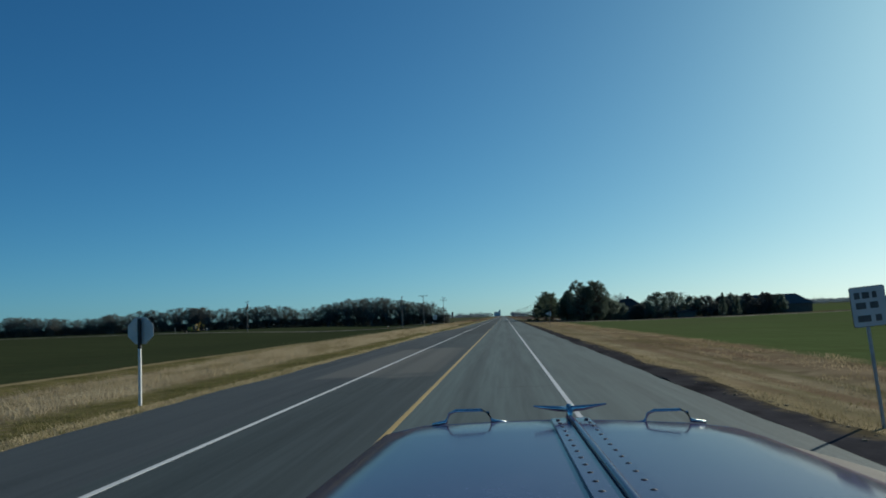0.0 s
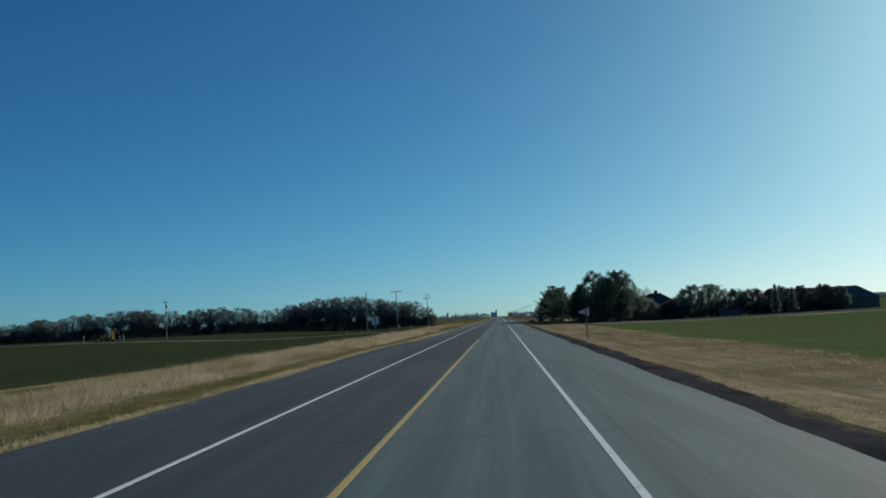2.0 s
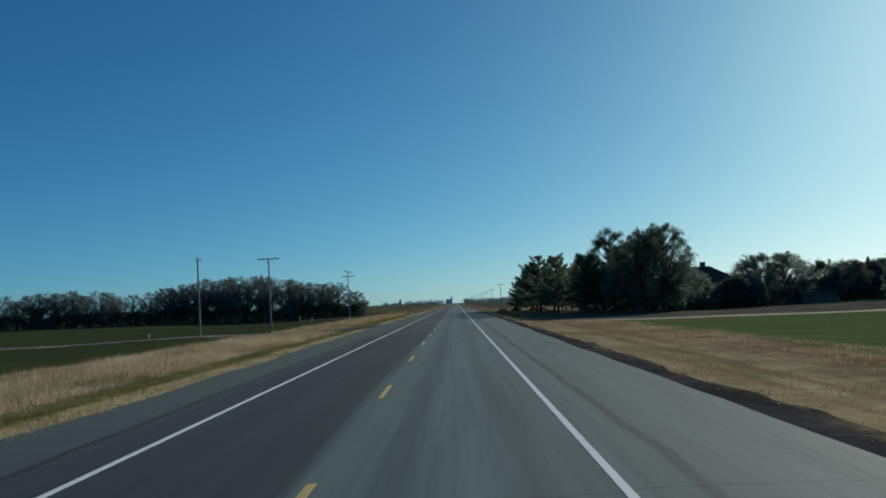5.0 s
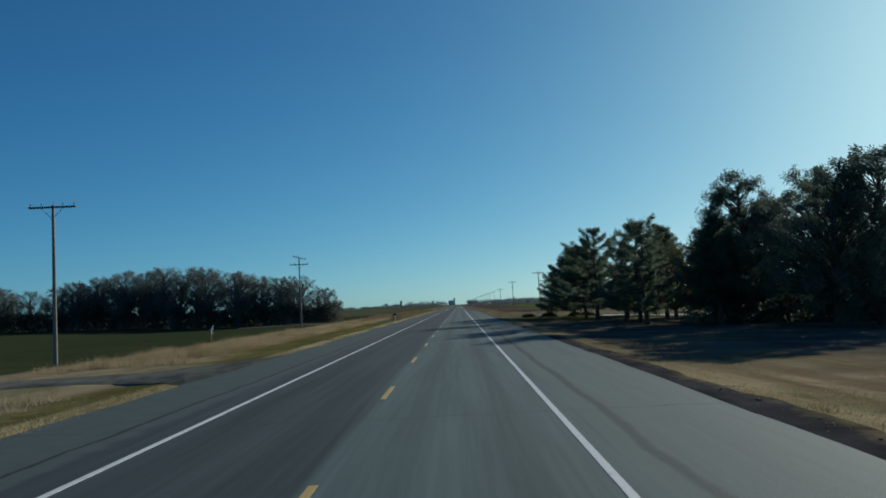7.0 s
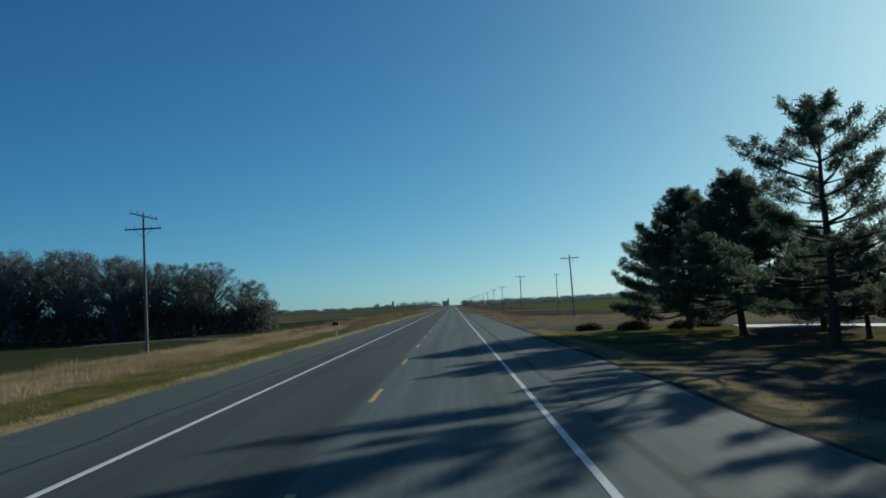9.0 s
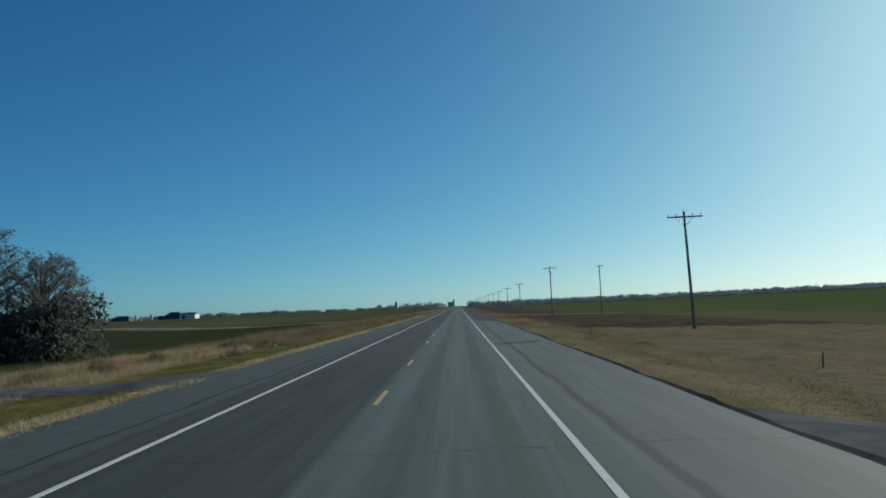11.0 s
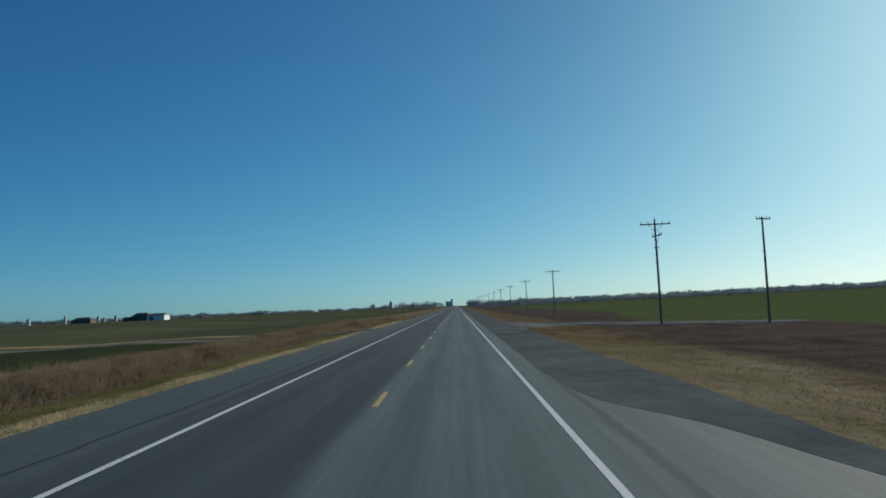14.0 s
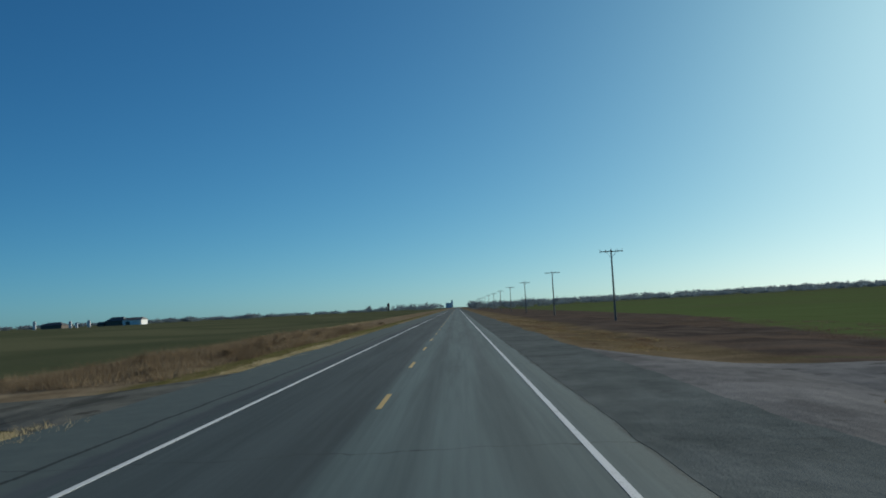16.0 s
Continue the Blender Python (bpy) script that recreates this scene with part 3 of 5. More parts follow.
road = ribbon("road", -3.95, 4.10, -400, 4200, 0.0, 0.25, M["asphalt"], "grey asphalt two-lane highway, worn along the tyre tracks", "road")
ribbon("shoulder_1", -7.25, -3.95, -400, 4200, -0.006, 0.22, M["far_shoulder"], "rough pale asphalt shoulder of the highway", "shoulder", 2.0, 0.22, taper=((0, -0.35), (100, -0.6), (122, -0.9), (132, -1.1), (146, -0.4), (176, 0.35), (220, 0.0)))
ribbon("shoulder_2", 4.10, 7.10, -400, 4200, -0.006, 0.22, M["shoulder"], "pale asphalt shoulder of the highway", "shoulder", 2.0, 0.12)
ribbon("verge_1", 6.98, 8.2, -400, 150, -0.015, 0.2, M["verge"], "dark gravel strip beside the shoulder, dead grass growing in", "verge", 0.6, 0.33)
ribbon("verge_4", 6.95, 8.0, 149, 262, -0.017, 0.2, M["verge"], "broken dark gravel edge, half grown over with dead grass", "verge", 0.6, 0.36)
ribbon("verge_3", 6.75, 7.3, 262, 440, -0.015, 0.2, M["verge"], "narrow dark gravel edge beside the shoulder", "verge", 1.0, 0.2)
ribbon("verge_2", 4.55, 7.4, 436, 4200, -0.002, 0.2, M["dark_gravel"], "dark gravel strip beside the shoulder", "verge", 1.0, 0.22, taper=((436, 2.3), (441, 1.6), (445, 0.3), (452, 0.0)))
ribbon("edge_line", -3.57, -3.45, -400, 4200, 0.006, 0.012, M["white_line"], "", "", parent=road)
ribbon("edge_line", 3.65, 3.77, -400, 4200, 0.006, 0.012, M["white_line"], "", "", parent=road)
ribbon("centre_line", -0.20, -0.08, -400, 139, 0.006, 0.012, M["yellow_line"], "", "", parent=road)


def dashes():
    bm = bmesh.new()
    box(bm, 0.12, 3.05, 0.012)
    me = mesh_of(bm, M["yellow_line"])
    for run, (first, last, off) in enumerate(((140, 380, 2.1), (380, 1100, 8.1))):
        y = math.ceil((first - off) / 12.192) * 12.192 + off
        while y < last:
            ob = new("dash", me)
            ob.parent = road
            ob.location = (-0.03, y, 0.002)
            y += 12.192


dashes()


def apron(name, pts, z, material, label, category):
    """A drive or pad as a flat polygon with a thin edge."""
    bm = bmesh.new()
    top = [bm.verts.new((x, y, z if abs(x) < 8.2 else ground_z(x, y) + 0.05)) for x, y in pts]
    f = bm.faces.new(top)
    bmesh.ops.triangulate(bm, faces=[f])
    made = bmesh.ops.extrude_face_region(bm, geom=bm.faces[:])
    bmesh.ops.translate(bm, verts=[v for v in made["geom"] if isinstance(v, bmesh.types.BMVert)], vec=(0, 0, -0.25))
    bmesh.ops.recalc_face_normals(bm, faces=bm.faces[:])
    return tagged(part(name, bm, material), label, category, kind="structure")


def drive(name, x0, x1, y_start, half, flare, material, label, bend=0.0):
    """A drive leaving the road at right angles, flared where it meets the shoulder, laid over the lie of the land."""
    bm = bmesh.new()
    n = 26
    prev = None
    for i in range(n + 1):
        k = i / n
        x = x0 + (x1 - x0) * k ** 1.6
        y_mid = y_start + bend * max(0.0, abs(x) - 75)
        w = half + flare * max(0.0, 1 - abs(x - x0) / 7.0) ** 2
        row = []
        for s in np.linspace(-1, 1, 7):
            y = y_mid + s * w + 0.25 * noise.noise(Vector((x * 0.5, s * 3, y_mid)))
            edge = min(1, abs(x - x0) / 5)
            mid, rim = ground_z(x, y_mid) + 0.12, ground_z(x, y) + 0.015
            mid = -0.02 * (1 - edge) + mid * edge
            z = mid + (rim - mid) * abs(s) ** 3
            row.append(bm.verts.new((x, y, z)))
        row.append(bm.verts.new(row[-1].co - Vector((0, 0, 0.4))))
        row.insert(0, bm.verts.new(row[0].co - Vector((0, 0, 0.4))))
        if prev:
            for a in range(len(row) - 1):
                q = (prev[a], prev[a + 1], row[a + 1], row[a])
                bm.faces.new(q if x1 < x0 else q[::-1])
        prev = row
    bmesh.ops.recalc_face_normals(bm, faces=bm.faces[:])
    return tagged(part(name, bm, material), label, "driveway", kind="structure")


drive("drive_1", -7.1, -330, 248.5, 2.6, 7.0, M["pale_gravel"], "pale gravel farm drive meeting the highway", 0.45)
drive("drive_2", 6.9, 120, 344.5, 2.8, 5.0, M["gravel"], "grey gravel drive leading to the farmyard")
drive("drive_3", -7.1, -260, 513.8, 3.0, 6.0, M["pale_gravel"], "gravel side road meeting the highway")
drive("drive_4", 6.9, 38, 512.0, 3.4, 15.0, M["entrance_gravel"], "wide grey bare gravel entrance beside the highway")
drive("drive_5", -7.1, -40, 366.0, 1.8, 3.0, M["gravel"], "narrow gravel track leading past the wood")

apron("slab", [(23.0, 333.0), (34.0, 331.5), (47.0, 331.0), (62.0, 330.0), (62.0, 335.5), (47.0, 337.0), (36.0, 338.5), (24.5, 339.5)], 0, M["concrete"], "long pale concrete slab beside the farm drive", "slab")

# ---- trees ----
def spray(rng, centres, count, length, width, spread):
    """Slim triangles thrown round each centre: needles, twigs or leaves."""
    c = np.repeat(np.asarray(centres, dtype=float), count, axis=0)
    k = len(c)
    d = rng.normal(size=(k, 3))
    d /= np.linalg.norm(d, axis=1, keepdims=True)
    s = rng.normal(size=(k, 3))
    s -= d * np.sum(s * d, axis=1, keepdims=True)
    s /= np.linalg.norm(s, axis=1, keepdims=True)
    ln = length * rng.uniform(0.6, 1.3, (k, 1))
    wd = width * rng.uniform(0.6, 1.3, (k, 1))
    base = c + d * spread * rng.uniform(0, 1, (k, 1)) ** 0.6
    v = np.stack([base - s * wd / 2, base + s * wd / 2, base + d * ln], 1).reshape(-1, 3)
    return v, np.arange(3 * k).reshape(-1, 3)


def brushes(rng, centres, ways, count, length, width):
    """Tufts of needles that fan out round the end of each twig."""
    c, w = np.repeat(np.asarray(centres), count, axis=0), np.repeat(np.asarray(ways), count, axis=0)
    k = len(c)
    d = w * rng.uniform(0.1, 1.0, (k, 1)) + rng.normal(0, 0.80, (k, 3))
    d /= np.linalg.norm(d, axis=1, keepdims=True)
    s = np.cross(d, rng.normal(size=(k, 3)))
    s /= np.linalg.norm(s, axis=1, keepdims=True)
    ln, wd = length * rng.uniform(0.6, 1.25, (k, 1)), width * rng.uniform(0.7, 1.3, (k, 1))
    base = c + rng.normal(0, 0.10, (k, 3)) - w * rng.uniform(0, 0.22, (k, 1))
    v = np.stack([base - s * wd / 2, base + s * wd / 2, base + d * ln], 1).reshape(-1, 3)
    return v, np.arange(3 * k).reshape(-1, 3)


def pine(seed, h, r, bare, open_crown, at, label, foliage="needles", name="pine_tree", group="pines by the farm", needles=38):
    """Whorls of boughs on a tapered trunk; every bough carries side twigs that end in upturned brushes of needles."""
    rnd, rng = random.Random(seed), np.random.default_rng(seed)
    top = holder(name, at, label, "tree", group, rnd.uniform(0, 360))
    bm = bmesh.new()
    lean = (rnd.uniform(-0.02, 0.02), rnd.uniform(-0.02, 0.02))
    axis = lambda z: Vector((lean[0] * z + 0.10 * math.sin(z * 0.7 + seed), lean[1] * z + 0.10 * math.cos(z * 0.9 + seed), z))
    zs = [-0.3, 0.0, 0.25] + [h * k / 8 for k in range(1, 9)]
    r0 = 0.022 * h + 0.03
    tube(bm, [axis(z) for z in zs], [r0 * 1.5, r0 * 1.25, r0] + [r0 * (1 - 0.92 * k / 8) for k in range(1, 9)], 9)
    centres, ways = [], []

    def brush(p, way):
        centres.append(tuple(p))
        ways.append(tuple((way + Vector((0, 0, 0.75))).normalized()))

    z = bare * h
    spin = rnd.uniform(0, 6.3)
    while z < h * 0.98:
        t = (z - bare * h) / (h - bare * h)
        shape = (1 - t) ** 0.62 * (0.82 + 0.18 * min(1, t * 5)) if open_crown else (1 - t) ** 0.95 * (0.86 + 0.14 * min(1, t * 5))
        reach = r * (shape + 0.06)
        boughs = rnd.choice((4, 4, 5) if open_crown else (6, 6, 7))
        spin += rnd.uniform(0.4, 1.0)
        for k in range(boughs):
            a = spin + 2 * math.pi * k / boughs + rnd.uniform(-0.3, 0.3)
            ln = reach * rnd.uniform(0.72, 1.08)
            if open_crown and rnd.random() < 0.22:
                ln *= rnd.uniform(0.45, 0.7)
            rise = rnd.uniform(-0.10, 0.20) + 0.62 * t
            p0 = axis(min(h, z + rnd.uniform(-0.28, 0.28)))
            out, side = Vector((math.cos(a), math.sin(a), 0)), Vector((-math.sin(a), math.cos(a), 0))
            bow = rnd.uniform(-0.10, 0.10)
            at_s = lambda q: p0 + out * (ln * q) + side * (ln * bow * q * q) + Vector((0, 0, ln * (rise * q - 0.16 * q + 0.26 * q ** 3)))
            tube(bm, [at_s(q) for q in (0, 0.35, 0.7, 1)], [0.017 * ln + 0.012, 0.012 * ln + 0.01, 0.013, 0.007], 4, False)
            # side twigs, shorter towards the end of the bough
            gap = 0.30 if open_crown else 0.36
            q = max(0.30, 1 - 2.5 / max(ln, 0.5)) if not open_crown else max(0.45, 1 - 1.9 / max(ln, 0.5))
            brush(at_s(1.0), out)
            while q < 0.97:
                base = at_s(q)
                for d in (-1, 1):
                    tl = (0.18 + 0.42 * ln * (1 - q) * rnd.uniform(0.5, 1.1)) * (0.85 if open_crown else 1.0)
                    tl = min(tl, 1.3)
                    way = (out * 0.75 + side * d * rnd.uniform(0.6, 1.1)).normalized()
                    end = base + way * tl + Vector((0, 0, rnd.uniform(-0.06, 0.30) + 0.12 * tl))
                    brush(end, way)
                    if tl > 0.55:
                        brush(base.lerp(end, 0.55) + Vector((0, 0, 0.05)), way)
                brush(base + Vector((0, 0, rnd.uniform(0.05, 0.32))), out)
                q += gap / max(ln, 0.5)
        z += rnd.uniform(0.58, 0.98) if open_crown else rnd.uniform(0.34, 0.50)
    for k in range(5):
        brush(axis(h) + Vector((rnd.uniform(-0.2, 0.2), rnd.uniform(-0.2, 0.2), -0.25 * k)), Vector((rnd.uniform(-0.3, 0.3), rnd.uniform(-0.3, 0.3), 1)))
    part("trunk", bm, M["bark"], top, smooth=True)
    v, f = brushes(rng, centres, ways, needles, 0.235, 0.050 * math.sqrt(42 / needles))
    soup("crown", v, f, M[foliage], top)
    return top


def broadleaf(seed, h, r, at, label, foliage, leaf, count, name, group, trunk=0.25, bark="grey_bark", twig=0, fill=150, low=0.12):
    """A branching tree: trunk, limbs in three orders, and leaves or twigs at the tips."""
    rnd, rng = random.Random(seed), np.random.default_rng(seed)
    top = holder(name, at, label, "tree", group, rnd.uniform(0, 360))
    bm = bmesh.new()
    tips, twigs = [], []

    def grow(p, d, ln, rad, order):
        mid = p + d * ln * 0.5 + Vector((rnd.uniform(-1, 1), rnd.uniform(-1, 1), rnd.uniform(-0.5, 0.5))) * ln * 0.08
        end = p + d * ln
        tube(bm, [p, mid, end], [rad, rad * 0.8, rad * 0.6], 7 if order == 0 else 4, False)
        if order >= 3:
            tips.append(end)
            tips.append(mid)
            return
        if order == 2:
            tips.append(mid)
        for k in range((4, 4, 3)[order]):
            a = rnd.uniform(0, 2 * math.pi)
            out = rnd.uniform(0.45, 1.0) * (r / h * 1.7)
            nd = (d * rnd.uniform(0.5, 0.9) + Vector((math.cos(a) * out, math.sin(a) * out, rnd.uniform(0.1, 0.45)))).normalized()
            s = rnd.uniform(0.55, 1.0) if k else 1.0
            grow(p.lerp(end, s), nd, ln * rnd.uniform(0.55, 0.8), rad * 0.58, order + 1)

    for stem in range(rnd.choice((1, 1, 2))):
        lean = Vector((rnd.uniform(-0.15, 0.15), rnd.uniform(-0.15, 0.15), 1)).normalized()
        grow(Vector((0.3 * stem, 0.2 * stem, -0.3)), lean, h * 0.36, trunk * h / 10, 0)
    pts = np.array([tuple(t) for t in tips])
    up = (h * 0.93) / max(1.0, pts[:, 2].max())
    wide = (r * 0.92) / max(0.5, np.quantile(np.hypot(pts[:, 0], pts[:, 1]), 0.93))
    pts *= (wide, wide, up)
    for v in bm.verts:
        k = min(1.0, max(0.0, (v.co.z - 0.12 * h) / (0.2 * h)))
        v.co = Vector((v.co.x * (1 + (0.86 * wide - 1) * k), v.co.y * (1 + (0.86 * wide - 1) * k), v.co.z * (0.90 * up if v.co.z > 0 else 1)))
    part("trunk", bm, M[bark], top)
    # clumps that fill the crown, uneven at the rim
    d = rng.normal(size=(fill, 3))
    d /= np.linalg.norm(d, axis=1, keepdims=True)
    lump = np.array([0.82 + 0.38 * noise.noise(Vector(tuple(q * 1.9 + seed))) for q in d])
    mid, tall = (0.5 + low / 2) * h, (1 - low) * h / 2
    extra = d * np.array([r, r, tall]) * (lump * rng.uniform(0.45, 1, fill) ** 0.5)[:, None] + np.array([0, 0, mid])
    pts = np.concatenate([pts, extra])
    v, f = spray(rng, pts, count, leaf, leaf * 0.46, max(0.42, leaf * 2.4))
    if twig:
        v2, f2 = spray(rng, pts, twig, 0.9, 0.026, 0.4)
        v, f = np.concatenate([v, v2]), np.concatenate([f, f2 + len(v)])
    soup("crown", v, f, M[foliage], top)
    return top


def clumpy(seed, h, r, at, label, foliage, leaf, clumps, per, size, name, group, bare=0.2, bark="grey_bark", trunk=0.25, twig=0, lift=0.75):
    """A tree whose limbs end in separate clumps of leaves, with sky between them."""
    rnd, rng = random.Random(seed), np.random.default_rng(seed)
    top = holder(name, at, label, "tree", group, rnd.uniform(0, 360))
    bm = bmesh.new()
    bend = (rnd.uniform(-0.05, 0.05), rnd.uniform(-0.05, 0.05), rnd.uniform(0, 6))
    axis = lambda z: Vector((bend[0] * z + 0.03 * h * math.sin(z * 4 / h + bend[2]), bend[1] * z + 0.03 * h * math.cos(z * 3.4 / h + bend[2]), z))
    r0 = trunk * h / 10
    zs = [-0.3] + [h * 0.9 * k / 9 for k in range(10)]
    tube(bm, [axis(z) for z in zs], [r0 * 1.4] + [r0 * (1.12 - 1.0 * k / 9) for k in range(10)], 8, False)
    lobes = [(rnd.uniform(0, 2 * math.pi), rnd.uniform(0.3, 1.0)) for _ in range(5)]
    pts, sizes = [], []
    for k in range(clumps):
        u = (k + rnd.random()) / clumps
        a = rnd.uniform(0, 2 * math.pi)
        rim = 1.0 + 0.22 * sum(w * math.cos(a - b + 2.5 * u) for b, w in lobes) / 2.0
        reach = r * math.sin(math.pi * (0.06 + 0.90 * u) ** lift) ** 0.65 * rim * rnd.uniform(0.25, 1.0) ** 0.45
        z = h * (bare + (0.96 - bare) * u) + rnd.uniform(-0.05, 0.05) * h
        c = axis(z) + Vector((math.cos(a) * reach, math.sin(a) * reach, 0))
        p = axis(max(0.14 * h, z - reach * rnd.uniform(0.7, 1.3)))
        mid = p.lerp(c, 0.55) + Vector((rnd.uniform(-0.3, 0.3), rnd.uniform(-0.3, 0.3), 0.10 * reach))
        w = 0.010 * (c - p).length + 0.012 * h / 10
        tube(bm, [p, mid, c], [w * 1.7, w, w * 0.4], 4, False)
        pts.append(tuple(c))
        sizes.append(size * rnd.uniform(0.65, 1.25) * (0.8 + 0.4 * math.sin(math.pi * u)))
    part("trunk", bm, M[bark], top)
    pts, sizes = np.array(pts), np.array(sizes)
    d = rng.normal(size=(clumps * 9, 3))
    d /= np.linalg.norm(d, axis=1, keepdims=True)
    sub = np.repeat(pts, 9, 0) + d * np.repeat(sizes, 9)[:, None] * rng.uniform(0.2, 1.0, (clumps * 9, 1)) * np.array([1, 1, 0.75])
    v, f = spray(rng, sub, max(1, per // 9), leaf, leaf * 0.5, size * 0.42)
    if twig:
        v2, f2 = spray(rng, sub, twig, 0.8, 0.026, 0.3)
        v, f = np.concatenate([v, v2]), np.concatenate([f, f2 + len(v)])
    soup("crown", v, f, M[foliage], top)
    return top


def stand(x, y, dz=0.0):
    return (x, y, ground_z(x, y) + dz)


PINE = "dark green pine with a rough trunk on the farm lawn"
OPEN_PINE = "open-crowned tall pine with bare lower trunk on the lawn"
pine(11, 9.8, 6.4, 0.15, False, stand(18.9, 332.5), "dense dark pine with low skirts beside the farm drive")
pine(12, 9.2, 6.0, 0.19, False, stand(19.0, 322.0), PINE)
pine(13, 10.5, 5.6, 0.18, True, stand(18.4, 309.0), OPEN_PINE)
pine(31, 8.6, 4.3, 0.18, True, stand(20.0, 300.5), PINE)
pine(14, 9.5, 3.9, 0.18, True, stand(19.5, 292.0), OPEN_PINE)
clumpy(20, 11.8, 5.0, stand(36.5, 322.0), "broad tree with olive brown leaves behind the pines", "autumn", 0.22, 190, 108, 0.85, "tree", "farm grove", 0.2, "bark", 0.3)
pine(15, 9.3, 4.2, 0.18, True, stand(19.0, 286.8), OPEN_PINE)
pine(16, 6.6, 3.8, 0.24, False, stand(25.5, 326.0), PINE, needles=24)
# small added pine, put in to close a gap in the verge's shade
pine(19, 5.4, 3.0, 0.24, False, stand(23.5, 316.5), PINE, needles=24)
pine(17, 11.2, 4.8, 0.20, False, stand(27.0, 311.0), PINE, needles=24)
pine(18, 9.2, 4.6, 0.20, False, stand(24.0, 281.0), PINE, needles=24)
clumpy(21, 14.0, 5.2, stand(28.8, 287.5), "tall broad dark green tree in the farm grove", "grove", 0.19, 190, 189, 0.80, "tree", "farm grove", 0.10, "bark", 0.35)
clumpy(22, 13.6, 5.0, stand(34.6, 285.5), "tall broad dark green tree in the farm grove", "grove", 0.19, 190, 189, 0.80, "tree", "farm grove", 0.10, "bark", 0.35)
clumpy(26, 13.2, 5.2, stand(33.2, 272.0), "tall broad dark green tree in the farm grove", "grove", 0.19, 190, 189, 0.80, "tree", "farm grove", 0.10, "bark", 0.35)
# added tree that thickens the grove's shadow over the verge
clumpy(27, 11.6, 4.8, stand(28.5, 269.5), "broad dark green tree added to shade the farm grove's edge", "grove", 0.19, 170, 180, 0.80, "tree", "farm grove", 0.10, "bark", 0.35)
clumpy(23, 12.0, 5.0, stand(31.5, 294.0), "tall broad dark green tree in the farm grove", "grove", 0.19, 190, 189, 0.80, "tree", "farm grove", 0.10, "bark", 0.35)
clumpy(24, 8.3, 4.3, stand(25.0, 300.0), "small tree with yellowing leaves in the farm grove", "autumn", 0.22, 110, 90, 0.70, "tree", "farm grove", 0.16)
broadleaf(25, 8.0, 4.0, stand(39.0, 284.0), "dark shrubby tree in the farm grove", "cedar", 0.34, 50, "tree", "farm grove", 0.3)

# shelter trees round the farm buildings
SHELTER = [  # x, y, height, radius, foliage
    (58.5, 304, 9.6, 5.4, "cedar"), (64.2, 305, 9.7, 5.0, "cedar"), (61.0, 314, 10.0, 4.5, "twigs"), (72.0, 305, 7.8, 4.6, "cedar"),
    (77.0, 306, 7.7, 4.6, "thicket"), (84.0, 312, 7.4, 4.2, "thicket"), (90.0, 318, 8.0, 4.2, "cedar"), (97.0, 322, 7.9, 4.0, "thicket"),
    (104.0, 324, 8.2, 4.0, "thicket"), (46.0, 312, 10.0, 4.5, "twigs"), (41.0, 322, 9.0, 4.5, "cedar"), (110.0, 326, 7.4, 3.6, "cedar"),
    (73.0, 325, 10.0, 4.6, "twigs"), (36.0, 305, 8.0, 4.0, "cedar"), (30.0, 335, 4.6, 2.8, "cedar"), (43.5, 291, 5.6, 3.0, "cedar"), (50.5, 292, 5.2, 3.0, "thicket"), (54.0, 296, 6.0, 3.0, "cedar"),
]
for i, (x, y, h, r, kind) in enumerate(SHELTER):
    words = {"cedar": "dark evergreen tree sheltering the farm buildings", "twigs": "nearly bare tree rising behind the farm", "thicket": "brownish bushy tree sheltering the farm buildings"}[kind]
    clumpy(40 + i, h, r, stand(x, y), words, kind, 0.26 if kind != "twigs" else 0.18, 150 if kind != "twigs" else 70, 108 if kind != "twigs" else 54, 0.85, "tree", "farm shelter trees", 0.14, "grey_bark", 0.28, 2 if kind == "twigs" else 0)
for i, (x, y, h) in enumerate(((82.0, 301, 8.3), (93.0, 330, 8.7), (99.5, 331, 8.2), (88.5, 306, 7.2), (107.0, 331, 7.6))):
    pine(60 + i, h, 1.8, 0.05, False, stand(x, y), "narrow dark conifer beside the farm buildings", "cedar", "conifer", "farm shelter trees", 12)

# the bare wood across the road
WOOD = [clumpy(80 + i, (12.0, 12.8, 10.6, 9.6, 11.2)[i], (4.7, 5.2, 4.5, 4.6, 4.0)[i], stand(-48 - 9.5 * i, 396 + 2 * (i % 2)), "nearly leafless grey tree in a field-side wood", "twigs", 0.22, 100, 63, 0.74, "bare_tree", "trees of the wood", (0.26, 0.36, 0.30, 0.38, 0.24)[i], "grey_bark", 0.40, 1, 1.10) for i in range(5)]


